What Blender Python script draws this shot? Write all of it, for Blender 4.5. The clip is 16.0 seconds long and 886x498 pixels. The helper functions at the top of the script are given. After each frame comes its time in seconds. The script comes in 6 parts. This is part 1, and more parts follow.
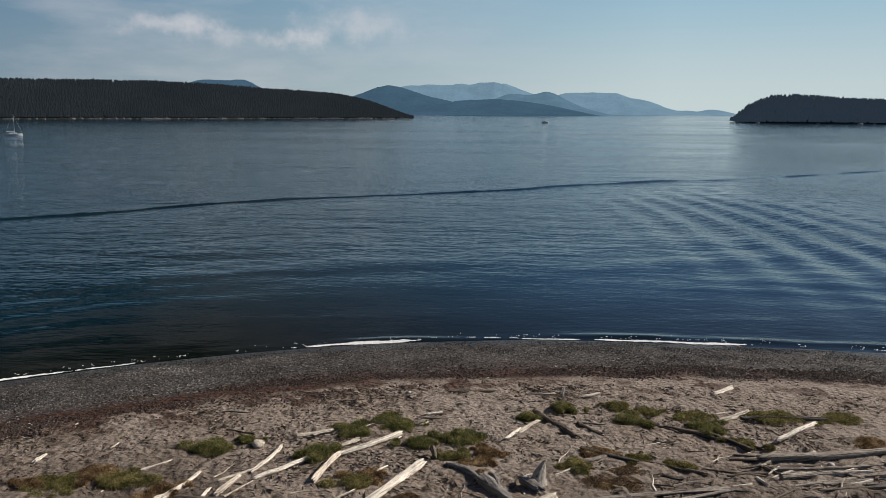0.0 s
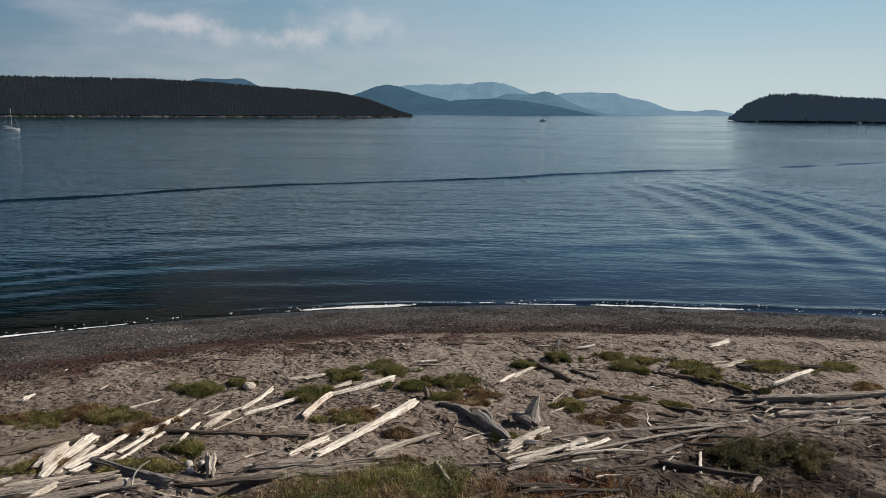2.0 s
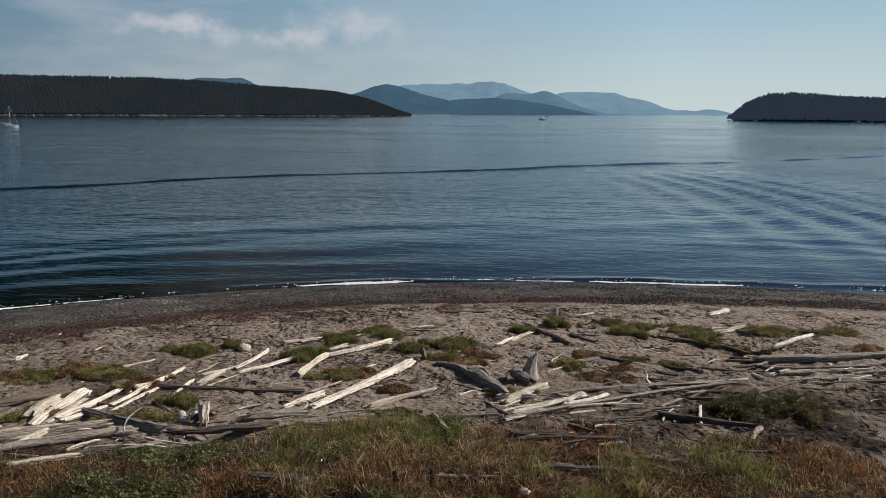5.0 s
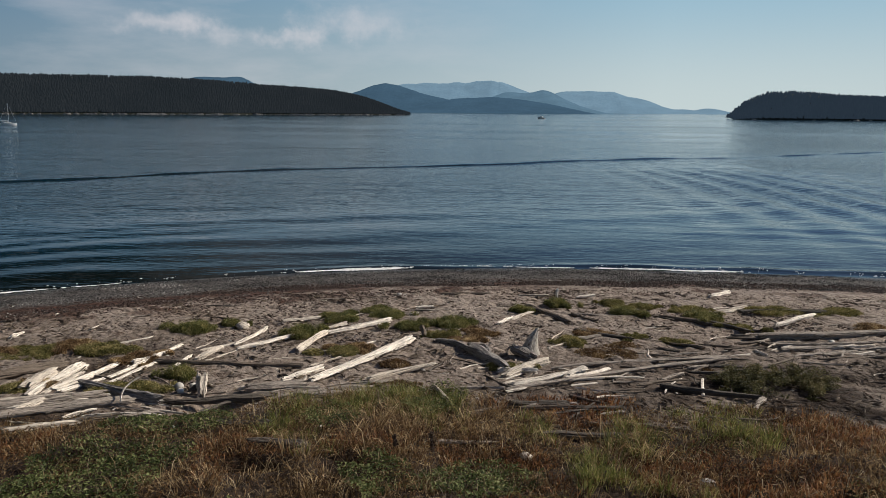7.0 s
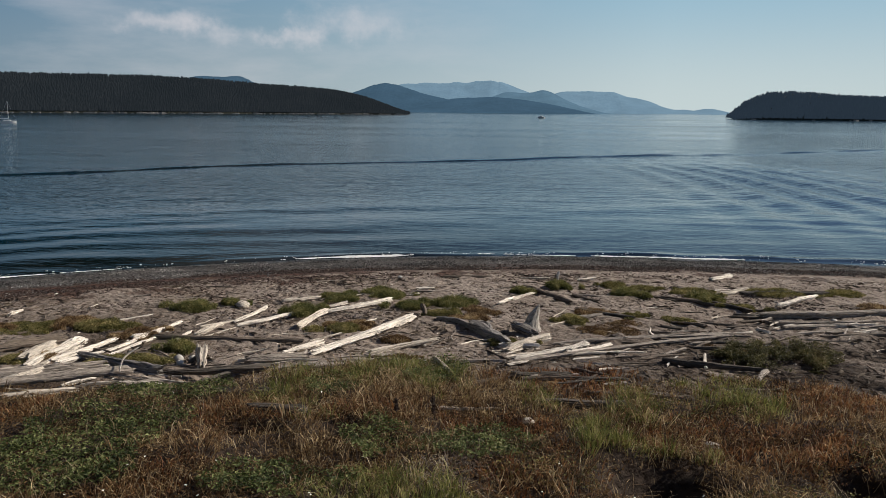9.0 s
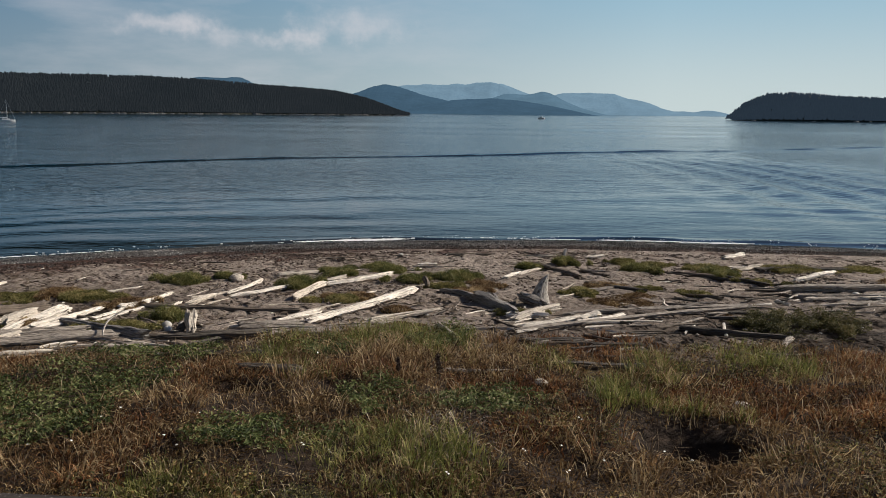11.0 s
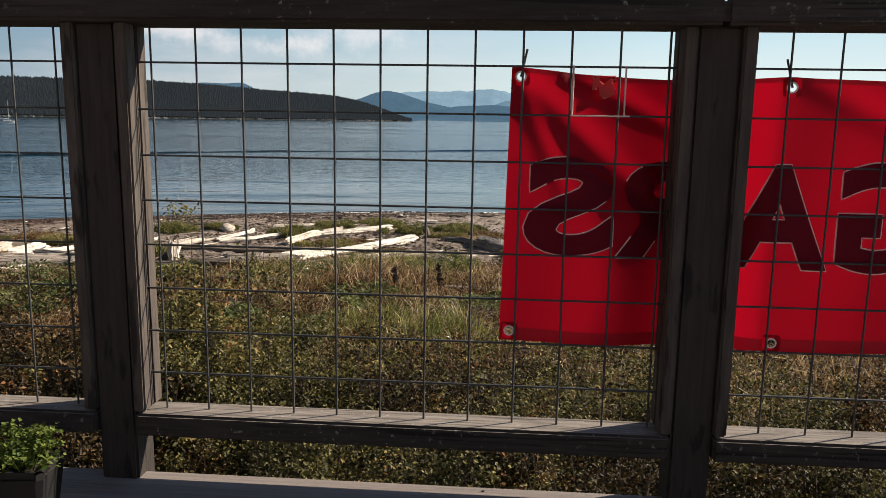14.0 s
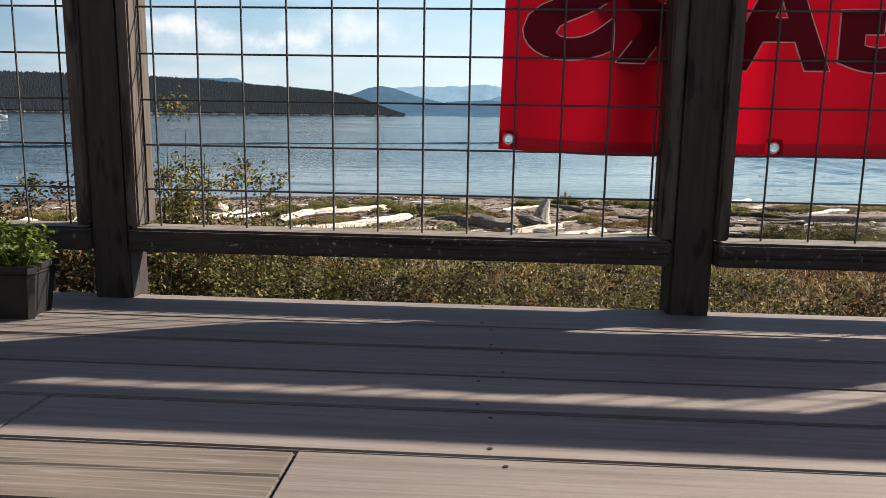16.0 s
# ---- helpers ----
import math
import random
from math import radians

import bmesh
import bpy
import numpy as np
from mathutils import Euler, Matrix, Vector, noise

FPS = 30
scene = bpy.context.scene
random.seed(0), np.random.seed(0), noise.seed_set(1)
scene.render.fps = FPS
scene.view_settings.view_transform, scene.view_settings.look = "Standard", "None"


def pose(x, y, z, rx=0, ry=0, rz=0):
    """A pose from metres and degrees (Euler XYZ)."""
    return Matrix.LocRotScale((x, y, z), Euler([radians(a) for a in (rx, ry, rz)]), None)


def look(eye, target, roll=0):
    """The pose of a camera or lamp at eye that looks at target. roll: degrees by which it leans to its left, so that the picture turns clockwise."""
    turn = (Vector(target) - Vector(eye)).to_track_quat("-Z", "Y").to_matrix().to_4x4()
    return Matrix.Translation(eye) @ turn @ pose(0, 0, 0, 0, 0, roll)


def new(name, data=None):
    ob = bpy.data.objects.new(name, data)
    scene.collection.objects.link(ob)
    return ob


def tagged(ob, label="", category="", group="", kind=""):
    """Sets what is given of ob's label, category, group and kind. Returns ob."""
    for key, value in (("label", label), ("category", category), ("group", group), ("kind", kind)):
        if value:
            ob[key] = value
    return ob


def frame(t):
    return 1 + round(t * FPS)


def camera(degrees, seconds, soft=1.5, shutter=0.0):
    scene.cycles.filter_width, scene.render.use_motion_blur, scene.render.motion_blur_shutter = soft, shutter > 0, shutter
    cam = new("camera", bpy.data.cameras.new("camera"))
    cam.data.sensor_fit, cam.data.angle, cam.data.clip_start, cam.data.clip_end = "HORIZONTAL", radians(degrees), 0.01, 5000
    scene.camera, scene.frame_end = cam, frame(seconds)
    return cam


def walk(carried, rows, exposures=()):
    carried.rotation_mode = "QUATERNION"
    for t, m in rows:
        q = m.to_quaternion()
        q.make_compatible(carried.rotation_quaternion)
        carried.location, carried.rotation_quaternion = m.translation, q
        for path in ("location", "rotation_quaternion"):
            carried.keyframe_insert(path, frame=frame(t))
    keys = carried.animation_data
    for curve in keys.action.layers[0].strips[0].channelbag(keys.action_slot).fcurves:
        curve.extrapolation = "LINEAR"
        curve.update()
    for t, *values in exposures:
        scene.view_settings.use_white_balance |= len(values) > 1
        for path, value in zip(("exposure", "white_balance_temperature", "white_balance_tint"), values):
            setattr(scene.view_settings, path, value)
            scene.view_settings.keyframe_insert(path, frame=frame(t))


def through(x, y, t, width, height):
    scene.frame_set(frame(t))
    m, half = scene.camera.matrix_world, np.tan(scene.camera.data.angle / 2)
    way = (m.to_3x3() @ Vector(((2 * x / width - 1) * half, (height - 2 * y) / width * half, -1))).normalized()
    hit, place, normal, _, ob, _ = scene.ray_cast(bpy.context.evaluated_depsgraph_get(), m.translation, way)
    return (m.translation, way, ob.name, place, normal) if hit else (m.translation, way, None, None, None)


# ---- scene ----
cam = camera(60.4, 16.0, soft=0.65)
EXPOSURE = 0.17
SKY_STRENGTH, SUN_STRENGTH = 0.09, 4.6
SKY_TINT, CLOUD = (0.48, 0.555, 0.67, 1), (7.0, 6.7, 6.9, 1)
CUMULUS = ((-0.397, 0.912, 0.100, 0.05, 0.012, 0.6), (-0.325, 0.942, 0.088, 0.07, 0.012, 0.42), (-0.247, 0.965, 0.087, 0.05, 0.012, 0.38), (-0.19, 0.977, 0.100, 0.075, 0.02, 0.4))
HORIZON, LOW_SKY = (6.0, 7.3, 7.9, 1), (3.3, 5.55, 7.45, 1)
WATER_DEEP, WATER_SHALLOW = (0.002, 0.020, 0.036), (0.002, 0.005, 0.004)
# hill colours with the air's haze mixed in, and their glow
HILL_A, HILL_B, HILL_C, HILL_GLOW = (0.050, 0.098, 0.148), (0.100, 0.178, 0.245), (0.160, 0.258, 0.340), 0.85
PATH = [
    (0, (0.01, -0.472, 11.104), (-0.137, 1.491, 10.747), 0.4),
    (0.5, (0.035, -0.477, 10.66), (-0.112, 1.486, 10.303), 0.5),
    (1, (0.041, -0.494, 10.213), (-0.104, 1.469, 9.857), 0.5),
    (1.5, (0.109, -0.528, 9.773), (-0.034, 1.435, 9.418), 0.5),
    (2, (0.184, -0.544, 9.348), (0.041, 1.419, 8.991), 0.5),
    (2.5, (0.216, -0.54, 9.008), (0.073, 1.423, 8.651), 0.5),
    (3, (0.239, -0.515, 8.818), (0.097, 1.448, 8.462), 0.5),
    (3.5, (0.24, -0.529, 8.649), (0.099, 1.434, 8.292), 0.5),
    (4, (0.26, -0.533, 8.492), (0.118, 1.429, 8.136), 0.5),
    (6.5, (0.221, -0.492, 7.687), (0.083, 1.471, 7.328), 0.5),
    (7, (0.225, -0.488, 7.527), (0.087, 1.475, 7.168), 0.5),
    (7.5, (0.222, -0.502, 7.374), (0.085, 1.461, 7.014), 0.6),
    (8, (0.215, -0.505, 7.22), (0.078, 1.457, 6.861), 0.6),
    (8.5, (0.206, -0.503, 7.069), (0.068, 1.46, 6.709), 0.6),
    (9, (0.194, -0.509, 6.914), (0.057, 1.454, 6.555), 0.6),
    (11.5, (0.041, 0.417, 5.642), (-0.095, 2.381, 5.288), 0.7),
    (12, (0.052, 0.454, 5.373), (-0.084, 2.418, 5.02), 0.8),
    (12.5, (0.051, 0.446, 5.026), (-0.083, 2.41, 4.675), 0.7),
    (13, (0.028, 0.688, 4.721), (-0.103, 2.651, 4.365), 0.8),
    (13.2, (-0.035, 0.851, 4.692), (-0.114, 2.805, 4.272), 1.5),
    (13.5, (0.024, 0.976, 4.454), (-0.121, 2.944, 4.126), 0.9),
    (14, (0.015, 1.017, 4.27), (-0.125, 2.984, 3.933), 0.9),
    (14.2, (-0.015, 1.017, 4.228), (-0.114, 2.982, 3.867), 1.1),
    (14.5, (0.02, 1.015, 4.148), (-0.103, 2.981, 3.798), 0.9),
    (15, (0.021, 0.992, 4.087), (-0.105, 2.957, 3.732), 0.9),
    (15.5, (0.024, 0.979, 4.006), (-0.108, 2.944, 3.656), 0.9),
    (16, (0.013, 0.97, 3.852), (-0.11, 2.935, 3.504), 0.9),
]
walk(cam, [(t, look(eye, target, roll)) for t, eye, target, roll in PATH],
     exposures=[(0.0, EXPOSURE, 6500, 10), (9.0, EXPOSURE, 6500, 10), (12.0, EXPOSURE + 0.1, 6600, 10), (12.8, EXPOSURE + 0.28, 6800, 11), (13.5, EXPOSURE + 0.44, 7000, 12),
                (14.5, EXPOSURE + 0.72, 7000, 12), (16.0, EXPOSURE + 0.93, 6800, 11)])

# ---- world, sun ----
SUN_EL, SUN_AZ = 32.2, 66.5          # degrees above the horizon, degrees right of straight ahead
world = bpy.data.worlds.new("sky")
scene.world = world
world.use_nodes = True
wn, wl = world.node_tree.nodes, world.node_tree.links
wn.clear()
w_out, w_bg = wn.new("ShaderNodeOutputWorld"), wn.new("ShaderNodeBackground")
w_sky = wn.new("ShaderNodeTexSky")
w_sky.sky_type, w_sky.sun_disc = "NISHITA", False
w_sky.sun_elevation, w_sky.sun_rotation = radians(SUN_EL), radians(SUN_AZ)
w_sky.air_density, w_sky.dust_density, w_sky.ozone_density = 1.0, 0.6, 2.0
w_co = wn.new("ShaderNodeTexCoord")
w_map = wn.new("ShaderNodeMapping")
w_map.inputs["Scale"].default_value = (2.2, 2.2, 9.0)
w_map.inputs["Location"].default_value = (0.35, 0.0, 0.1)
w_noise = wn.new("ShaderNodeTexNoise")
w_noise.inputs["Scale"].default_value, w_noise.inputs["Detail"].default_value = 1.9, 7.0
w_noise.inputs["Roughness"].default_value = 0.58
w_ramp = wn.new("ShaderNodeValToRGB")
w_ramp.color_ramp.elements[0].position, w_ramp.color_ramp.elements[1].position = 0.44, 0.74
w_sep = wn.new("ShaderNodeSeparateXYZ")
w_side = wn.new("ShaderNodeMapRange")      # clouds thin out towards the sun
w_side.interpolation_type = "SMOOTHSTEP"
for key, v in (("From Min", 0.12), ("From Max", -0.2), ("To Min", 0.0), ("To Max", 0.32)):
    w_side.inputs[key].default_value = v
w_mul = wn.new("ShaderNodeMath")
w_mul.operation = "MULTIPLY"
w_mix = wn.new("ShaderNodeMix")
w_mix.data_type = "RGBA"
w_mix.inputs[7].default_value = CLOUD
w_tint = wn.new("ShaderNodeMix")
w_tint.data_type, w_tint.blend_type = "RGBA", "MULTIPLY"
w_tint.inputs[0].default_value = 1.0
w_tint.inputs[7].default_value = SKY_TINT
wl.new(w_co.outputs["Generated"], w_map.inputs["Vector"])
wl.new(w_map.outputs["Vector"], w_noise.inputs["Vector"])
wl.new(w_noise.outputs["Fac"], w_ramp.inputs["Fac"])
wl.new(w_co.outputs["Generated"], w_sep.inputs["Vector"])
wl.new(w_sep.outputs["X"], w_side.inputs["Value"])
wl.new(w_ramp.outputs["Color"], w_mul.inputs[0])
wl.new(w_side.outputs["Result"], w_mul.inputs[1])
wl.new(w_mul.outputs["Value"], w_mix.inputs[0])
wl.new(w_sky.outputs["Color"], w_tint.inputs[6])
# pale air near the horizon, deeper blue away from the sun
w_low = wn.new("ShaderNodeMapRange")
w_low.interpolation_type = "SMOOTHSTEP"
for key, v in (("From Min", 0.0), ("From Max", 0.17), ("To Min", 0.0), ("To Max", 1.0)):
    w_low.inputs[key].default_value = v
w_air = wn.new("ShaderNodeMix")
w_air.data_type = "RGBA"
w_air.inputs[6].default_value, w_air.inputs[7].default_value = HORIZON, LOW_SKY
w_away = wn.new("ShaderNodeMapRange")
for key, v in (("From Min", -0.55), ("From Max", 0.2), ("To Min", 0.0), ("To Max", 1.0)):
    w_away.inputs[key].default_value = v
w_side_tint = wn.new("ShaderNodeMix")
w_side_tint.data_type = "RGBA"
w_side_tint.inputs[6].default_value, w_side_tint.inputs[7].default_value = (0.375, 0.415, 0.455, 1), (0.90, 0.865, 0.81, 1)
w_shade = wn.new("ShaderNodeVectorMath")
w_shade.operation = "MULTIPLY"
w_high = wn.new("ShaderNodeMapRange")
w_high.interpolation_type = "SMOOTHSTEP"
for key, v in (("From Min", 0.14), ("From Max", 0.21), ("To Min", 0.0), ("To Max", 1.0)):
    w_high.inputs[key].default_value = v
w_all = wn.new("ShaderNodeMix")
w_all.data_type = "RGBA"
wl.new(w_sep.outputs["Z"], w_low.inputs["Value"])
wl.new(w_sep.outputs["Z"], w_high.inputs["Value"])
wl.new(w_sep.outputs["X"], w_away.inputs["Value"])
wl.new(w_low.outputs["Result"], w_air.inputs[0])
wl.new(w_air.outputs[2], w_shade.inputs[0])
wl.new(w_away.outputs["Result"], w_side_tint.inputs[0])
wl.new(w_side_tint.outputs[2], w_shade.inputs[1])
wl.new(w_high.outputs["Result"], w_all.inputs[0])
wl.new(w_shade.outputs["Vector"], w_all.inputs[6])
w_deep = wn.new("ShaderNodeMapRange")        # the high sky is deepest opposite the sun
for key, v in (("From Min", -0.36), ("From Max", 0.12), ("To Min", 0.01), ("To Max", 1.0)):
    w_deep.inputs[key].default_value = v
w_dim = wn.new("ShaderNodeVectorMath")
w_dim.operation = "SCALE"
wl.new(w_sep.outputs["X"], w_deep.inputs["Value"])
wl.new(w_tint.outputs[2], w_dim.inputs[0])
wl.new(w_deep.outputs["Result"], w_dim.inputs["Scale"])
wl.new(w_dim.outputs["Vector"], w_all.inputs[7])
wl.new(w_all.outputs[2], w_mix.inputs[6])
w_last = w_mix.outputs[2]
w_rag = wn.new("ShaderNodeTexNoise")          # ragged edges of the small cumulus
w_rag.inputs["Scale"].default_value, w_rag.inputs["Detail"].default_value, w_rag.inputs["Roughness"].default_value = 26.0, 8.0, 0.62
wl.new(w_co.outputs["Generated"], w_rag.inputs["Vector"])
for cx, cy, cz, sx, sz, strength in CUMULUS:
    w_sub, w_scl, w_len = wn.new("ShaderNodeVectorMath"), wn.new("ShaderNodeVectorMath"), wn.new("ShaderNodeVectorMath")
    w_sub.operation, w_scl.operation, w_len.operation = "SUBTRACT", "MULTIPLY", "LENGTH"
    w_sub.inputs[1].default_value, w_scl.inputs[1].default_value = (cx, cy, cz), (1 / sx, 0.3 / sx, 1 / sz)
    w_add, w_fade, w_cl = wn.new("ShaderNodeMath"), wn.new("ShaderNodeMapRange"), wn.new("ShaderNodeMix")
    w_add.operation = "MULTIPLY_ADD"
    w_add.inputs[1].default_value = 3.2
    w_fade.interpolation_type = "SMOOTHSTEP"
    for key, v in (("From Min", 3.0), ("From Max", 1.3), ("To Min", 0.0), ("To Max", strength)):
        w_fade.inputs[key].default_value = v
    w_cl.data_type = "RGBA"
    w_cl.inputs[7].default_value = CLOUD
    wl.new(w_co.outputs["Generated"], w_sub.inputs[0])
    wl.new(w_sub.outputs["Vector"], w_scl.inputs[0])
    wl.new(w_scl.outputs["Vector"], w_len.inputs[0])
    wl.new(w_rag.outputs["Fac"], w_add.inputs[0])
    wl.new(w_len.outputs["Value"], w_add.inputs[2])
    wl.new(w_add.outputs["Value"], w_fade.inputs["Value"])
    wl.new(w_fade.outputs["Result"], w_cl.inputs[0])
    wl.new(w_last, w_cl.inputs[6])
    w_last = w_cl.outputs[2]
wl.new(w_last, w_bg.inputs["Color"])
w_bg.inputs["Strength"].default_value = SKY_STRENGTH
wl.new(w_bg.outputs["Background"], w_out.inputs["Surface"])

sun_dir = Vector((math.sin(radians(SUN_AZ)) * math.cos(radians(SUN_EL)),
                  math.cos(radians(SUN_AZ)) * math.cos(radians(SUN_EL)), math.sin(radians(SUN_EL))))
sun = new("sun", bpy.data.lights.new("sun", "SUN"))
sun.data.energy, sun.data.angle, sun.data.color = SUN_STRENGTH, radians(0.55), (1.0, 0.90, 0.76)
sun.matrix_world = look(sun_dir * 100, (0, 0, 0))


# ---- materials ----
def shader(name):
    m = bpy.data.materials.new(name)
    m.use_nodes = True
    t = m.node_tree
    return m, t, t.nodes["Principled BSDF"]


def noise_node(t, scale, detail=5.0, stretch=(1, 1, 1), rough=0.6, coord="Object"):
    co, mp, no = t.nodes.new("ShaderNodeTexCoord"), t.nodes.new("ShaderNodeMapping"), t.nodes.new("ShaderNodeTexNoise")
    mp.inputs["Scale"].default_value = stretch
    no.inputs["Scale"].default_value, no.inputs["Detail"].default_value, no.inputs["Roughness"].default_value = scale, detail, rough
    t.links.new(co.outputs[coord], mp.inputs["Vector"])
    t.links.new(mp.outputs["Vector"], no.inputs["Vector"])
    return no


def ramp(t, fac, stops):
    r = t.nodes.new("ShaderNodeValToRGB")
    e = r.color_ramp.elements
    while len(e) < len(stops):
        e.new(0.5)
    for k, (p, c) in zip(e, stops):
        k.position, k.color = p, (*c, 1)
    t.links.new(fac, r.inputs["Fac"])
    return r.outputs["Color"]


def mixed(t, fac, a, b, mode="MIX"):
    m = t.nodes.new("ShaderNodeMix")
    m.data_type, m.blend_type = "RGBA", mode
    for k, v in ((0, fac), (6, a), (7, b)):
        if isinstance(v, bpy.types.NodeSocket):
            t.links.new(v, m.inputs[k])
        else:
            m.inputs[k].default_value = v if k == 0 else (*v, 1)
    return m.outputs[2]


def bumped(t, bsdf, height, strength, distance, below=None):
    b = t.nodes.new("ShaderNodeBump")
    b.inputs["Strength"].default_value, b.inputs["Distance"].default_value = strength, distance
    t.links.new(height, b.inputs["Height"])
    if below:
        t.links.new(below, b.inputs["Normal"])
    if bsdf:
        t.links.new(b.outputs["Normal"], bsdf.inputs["Normal"])
    return b.outputs["Normal"]


def plain(name, dark, light, scale=6.0, rough=0.8, bump=0.3, depth=0.01, stretch=(1, 1, 1), metal=0.0, vary=0.0):
    """Two-tone surface with coarse stains, fine grain and relief; vary: spread of brightness from object to object."""
    m, t, p = shader(name)
    fine, coarse = noise_node(t, scale, 8.0, stretch), noise_node(t, scale * 0.13, 4.0, stretch)
    c = ramp(t, fine.outputs["Fac"], ((0.3, dark), (0.7, light)))
    c = mixed(t, 0.45, c, ramp(t, coarse.outputs["Fac"], ((0.35, dark), (0.65, light))))
    if vary:
        oi, mr = t.nodes.new("ShaderNodeObjectInfo"), t.nodes.new("ShaderNodeHueSaturation")
        rg = t.nodes.new("ShaderNodeMapRange")
        rg.inputs["To Min"].default_value, rg.inputs["To Max"].default_value = 1 - vary, 1 + vary
        t.links.new(oi.outputs["Random"], rg.inputs["Value"])
        t.links.new(rg.outputs["Result"], mr.inputs["Value"])
        t.links.new(c, mr.inputs["Color"])
        c = mr.outputs["Color"]
    t.links.new(c, p.inputs["Base Color"])
    p.inputs["Roughness"].default_value, p.inputs["Metallic"].default_value = rough, metal
    bumped(t, p, fine.outputs["Fac"], bump, depth)
    return m


def wood(name, dark, light, stretch=(1, 9, 9), scale=7.0, rough=0.85, vary=0.15, bump=0.8, depth=0.025):
    """Weathered wood: long grain and checks along local x, blotches across."""
    m, t, p = shader(name)
    grain, crack = noise_node(t, scale, 9.0, stretch), noise_node(t, scale * 0.55, 3.0, (stretch[0] * 0.35, stretch[1], stretch[2]))
    blot = noise_node(t, 1.6, 5.0)
    c = ramp(t, grain.outputs["Fac"], ((0.28, dark), (0.62, light)))
    checks = ramp(t, crack.outputs["Fac"], ((0.37, (0.12, 0.105, 0.09)), (0.43, (1, 1, 1))))
    c = mixed(t, 0.8, c, checks, "MULTIPLY")
    c = mixed(t, 1.0, c, ramp(t, blot.outputs["Fac"], ((0.3, (0.72, 0.70, 0.68)), (0.62, (1.12, 1.10, 1.06)))), "MULTIPLY")
    oi, rg, hs = t.nodes.new("ShaderNodeObjectInfo"), t.nodes.new("ShaderNodeMapRange"), t.nodes.new("ShaderNodeHueSaturation")
    rg.inputs["To Min"].default_value, rg.inputs["To Max"].default_value = 1 - vary, 1 + vary
    t.links.new(oi.outputs["Random"], rg.inputs["Value"])
    t.links.new(rg.outputs["Result"], hs.inputs["Value"])
    t.links.new(c, hs.inputs["Color"])
    t.links.new(hs.outputs["Color"], p.inputs["Base Color"])
    p.inputs["Roughness"].default_value = rough
    n = bumped(t, None, grain.outputs["Fac"], bump, depth)
    bumped(t, p, crack.outputs["Fac"], bump, depth * 1.5, n)
    return m


def speckled(m, amount=0.75):
    """Pale flakes and lichen over a weathered surface."""
    t, p = m.node_tree, m.node_tree.nodes["Principled BSDF"]
    was = p.inputs["Base Color"].links[0].from_socket
    n, big = noise_node(t, 55.0, 6.0, rough=0.7), noise_node(t, 5.0, 4.0)
    spots = ramp(t, n.outputs["Fac"], ((0.60, (0, 0, 0)), (0.66, (1, 1, 1))))
    where = ramp(t, big.outputs["Fac"], ((0.42, (0, 0, 0)), (0.62, (amount, amount, amount))))
    c = mixed(t, mixed(t, 1.0, spots, where, "MULTIPLY"), was, (0.40, 0.38, 0.36))
    t.links.new(c, p.inputs["Base Color"])


def leaf(name, stops, rough=0.6, through=0.36, patch=1.6):
    """Foliage: the colour varies from blade to blade and in patches; some light passes through."""
    m, t, p = shader(name)
    g = t.nodes.new("ShaderNodeNewGeometry")
    n = noise_node(t, patch, 4.0)
    add = t.nodes.new("ShaderNodeMath")
    add.operation = "MULTIPLY_ADD"
    add.inputs[1].default_value = 0.62
    half = t.nodes.new("ShaderNodeMath")
    half.operation = "MULTIPLY_ADD"
    half.inputs[1].default_value, half.inputs[2].default_value = 2.0, -0.83
    t.links.new(n.outputs["Fac"], half.inputs[0])
    t.links.new(g.outputs["Random Per Island"], add.inputs[0])
    t.links.new(half.outputs["Value"], add.inputs[2])
    c = ramp(t, add.outputs["Value"], stops)
    t.links.new(c, p.inputs["Base Color"])
    p.inputs["Roughness"].default_value = rough
    p.inputs["Specular IOR Level"].default_value = 0.3
    tr, mx = t.nodes.new("ShaderNodeBsdfTranslucent"), t.nodes.new("ShaderNodeMixShader")
    t.links.new(c, tr.inputs["Color"])
    mx.inputs[0].default_value = through
    t.links.new(p.outputs["BSDF"], mx.inputs[1])
    t.links.new(tr.outputs["BSDF"], mx.inputs[2])
    t.links.new(mx.outputs["Shader"], t.nodes["Material Output"].inputs["Surface"])
    return m


WOOD = {
    "white": wood("bleached_wood", (0.50, 0.455, 0.405), (0.92, 0.865, 0.79)),
    "cream": wood("cream_wood", (0.34, 0.298, 0.252), (0.79, 0.72, 0.635)),
    "grey": wood("silver_grey_wood", (0.125, 0.107, 0.092), (0.44, 0.392, 0.348)),
    "blue": wood("blue_grey_wood", (0.085, 0.08, 0.078), (0.33, 0.315, 0.305)),
    "brown": wood("brown_wood", (0.075, 0.058, 0.045), (0.19, 0.155, 0.125)),
    "dark": wood("dark_wood", (0.04, 0.033, 0.028), (0.115, 0.10, 0.085)),
}
M_RAIL = wood("rail_wood", (0.022, 0.018, 0.016), (0.052, 0.043, 0.039), stretch=(1, 12, 12), scale=9.0, vary=0.1, bump=0.4, depth=0.004)
M_RAIL_TOP = wood("pale_flaked_rail_top", (0.085, 0.073, 0.066), (0.26, 0.235, 0.215), stretch=(1, 12, 12), scale=9.0, vary=0.1, bump=0.5, depth=0.004)
speckled(M_RAIL, 0.85)
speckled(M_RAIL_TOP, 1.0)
M_NAILER = wood("nailer_wood", (0.042, 0.034, 0.031), (0.092, 0.078, 0.069), stretch=(12, 12, 1), scale=9.0, vary=0.1, bump=0.4, depth=0.003)
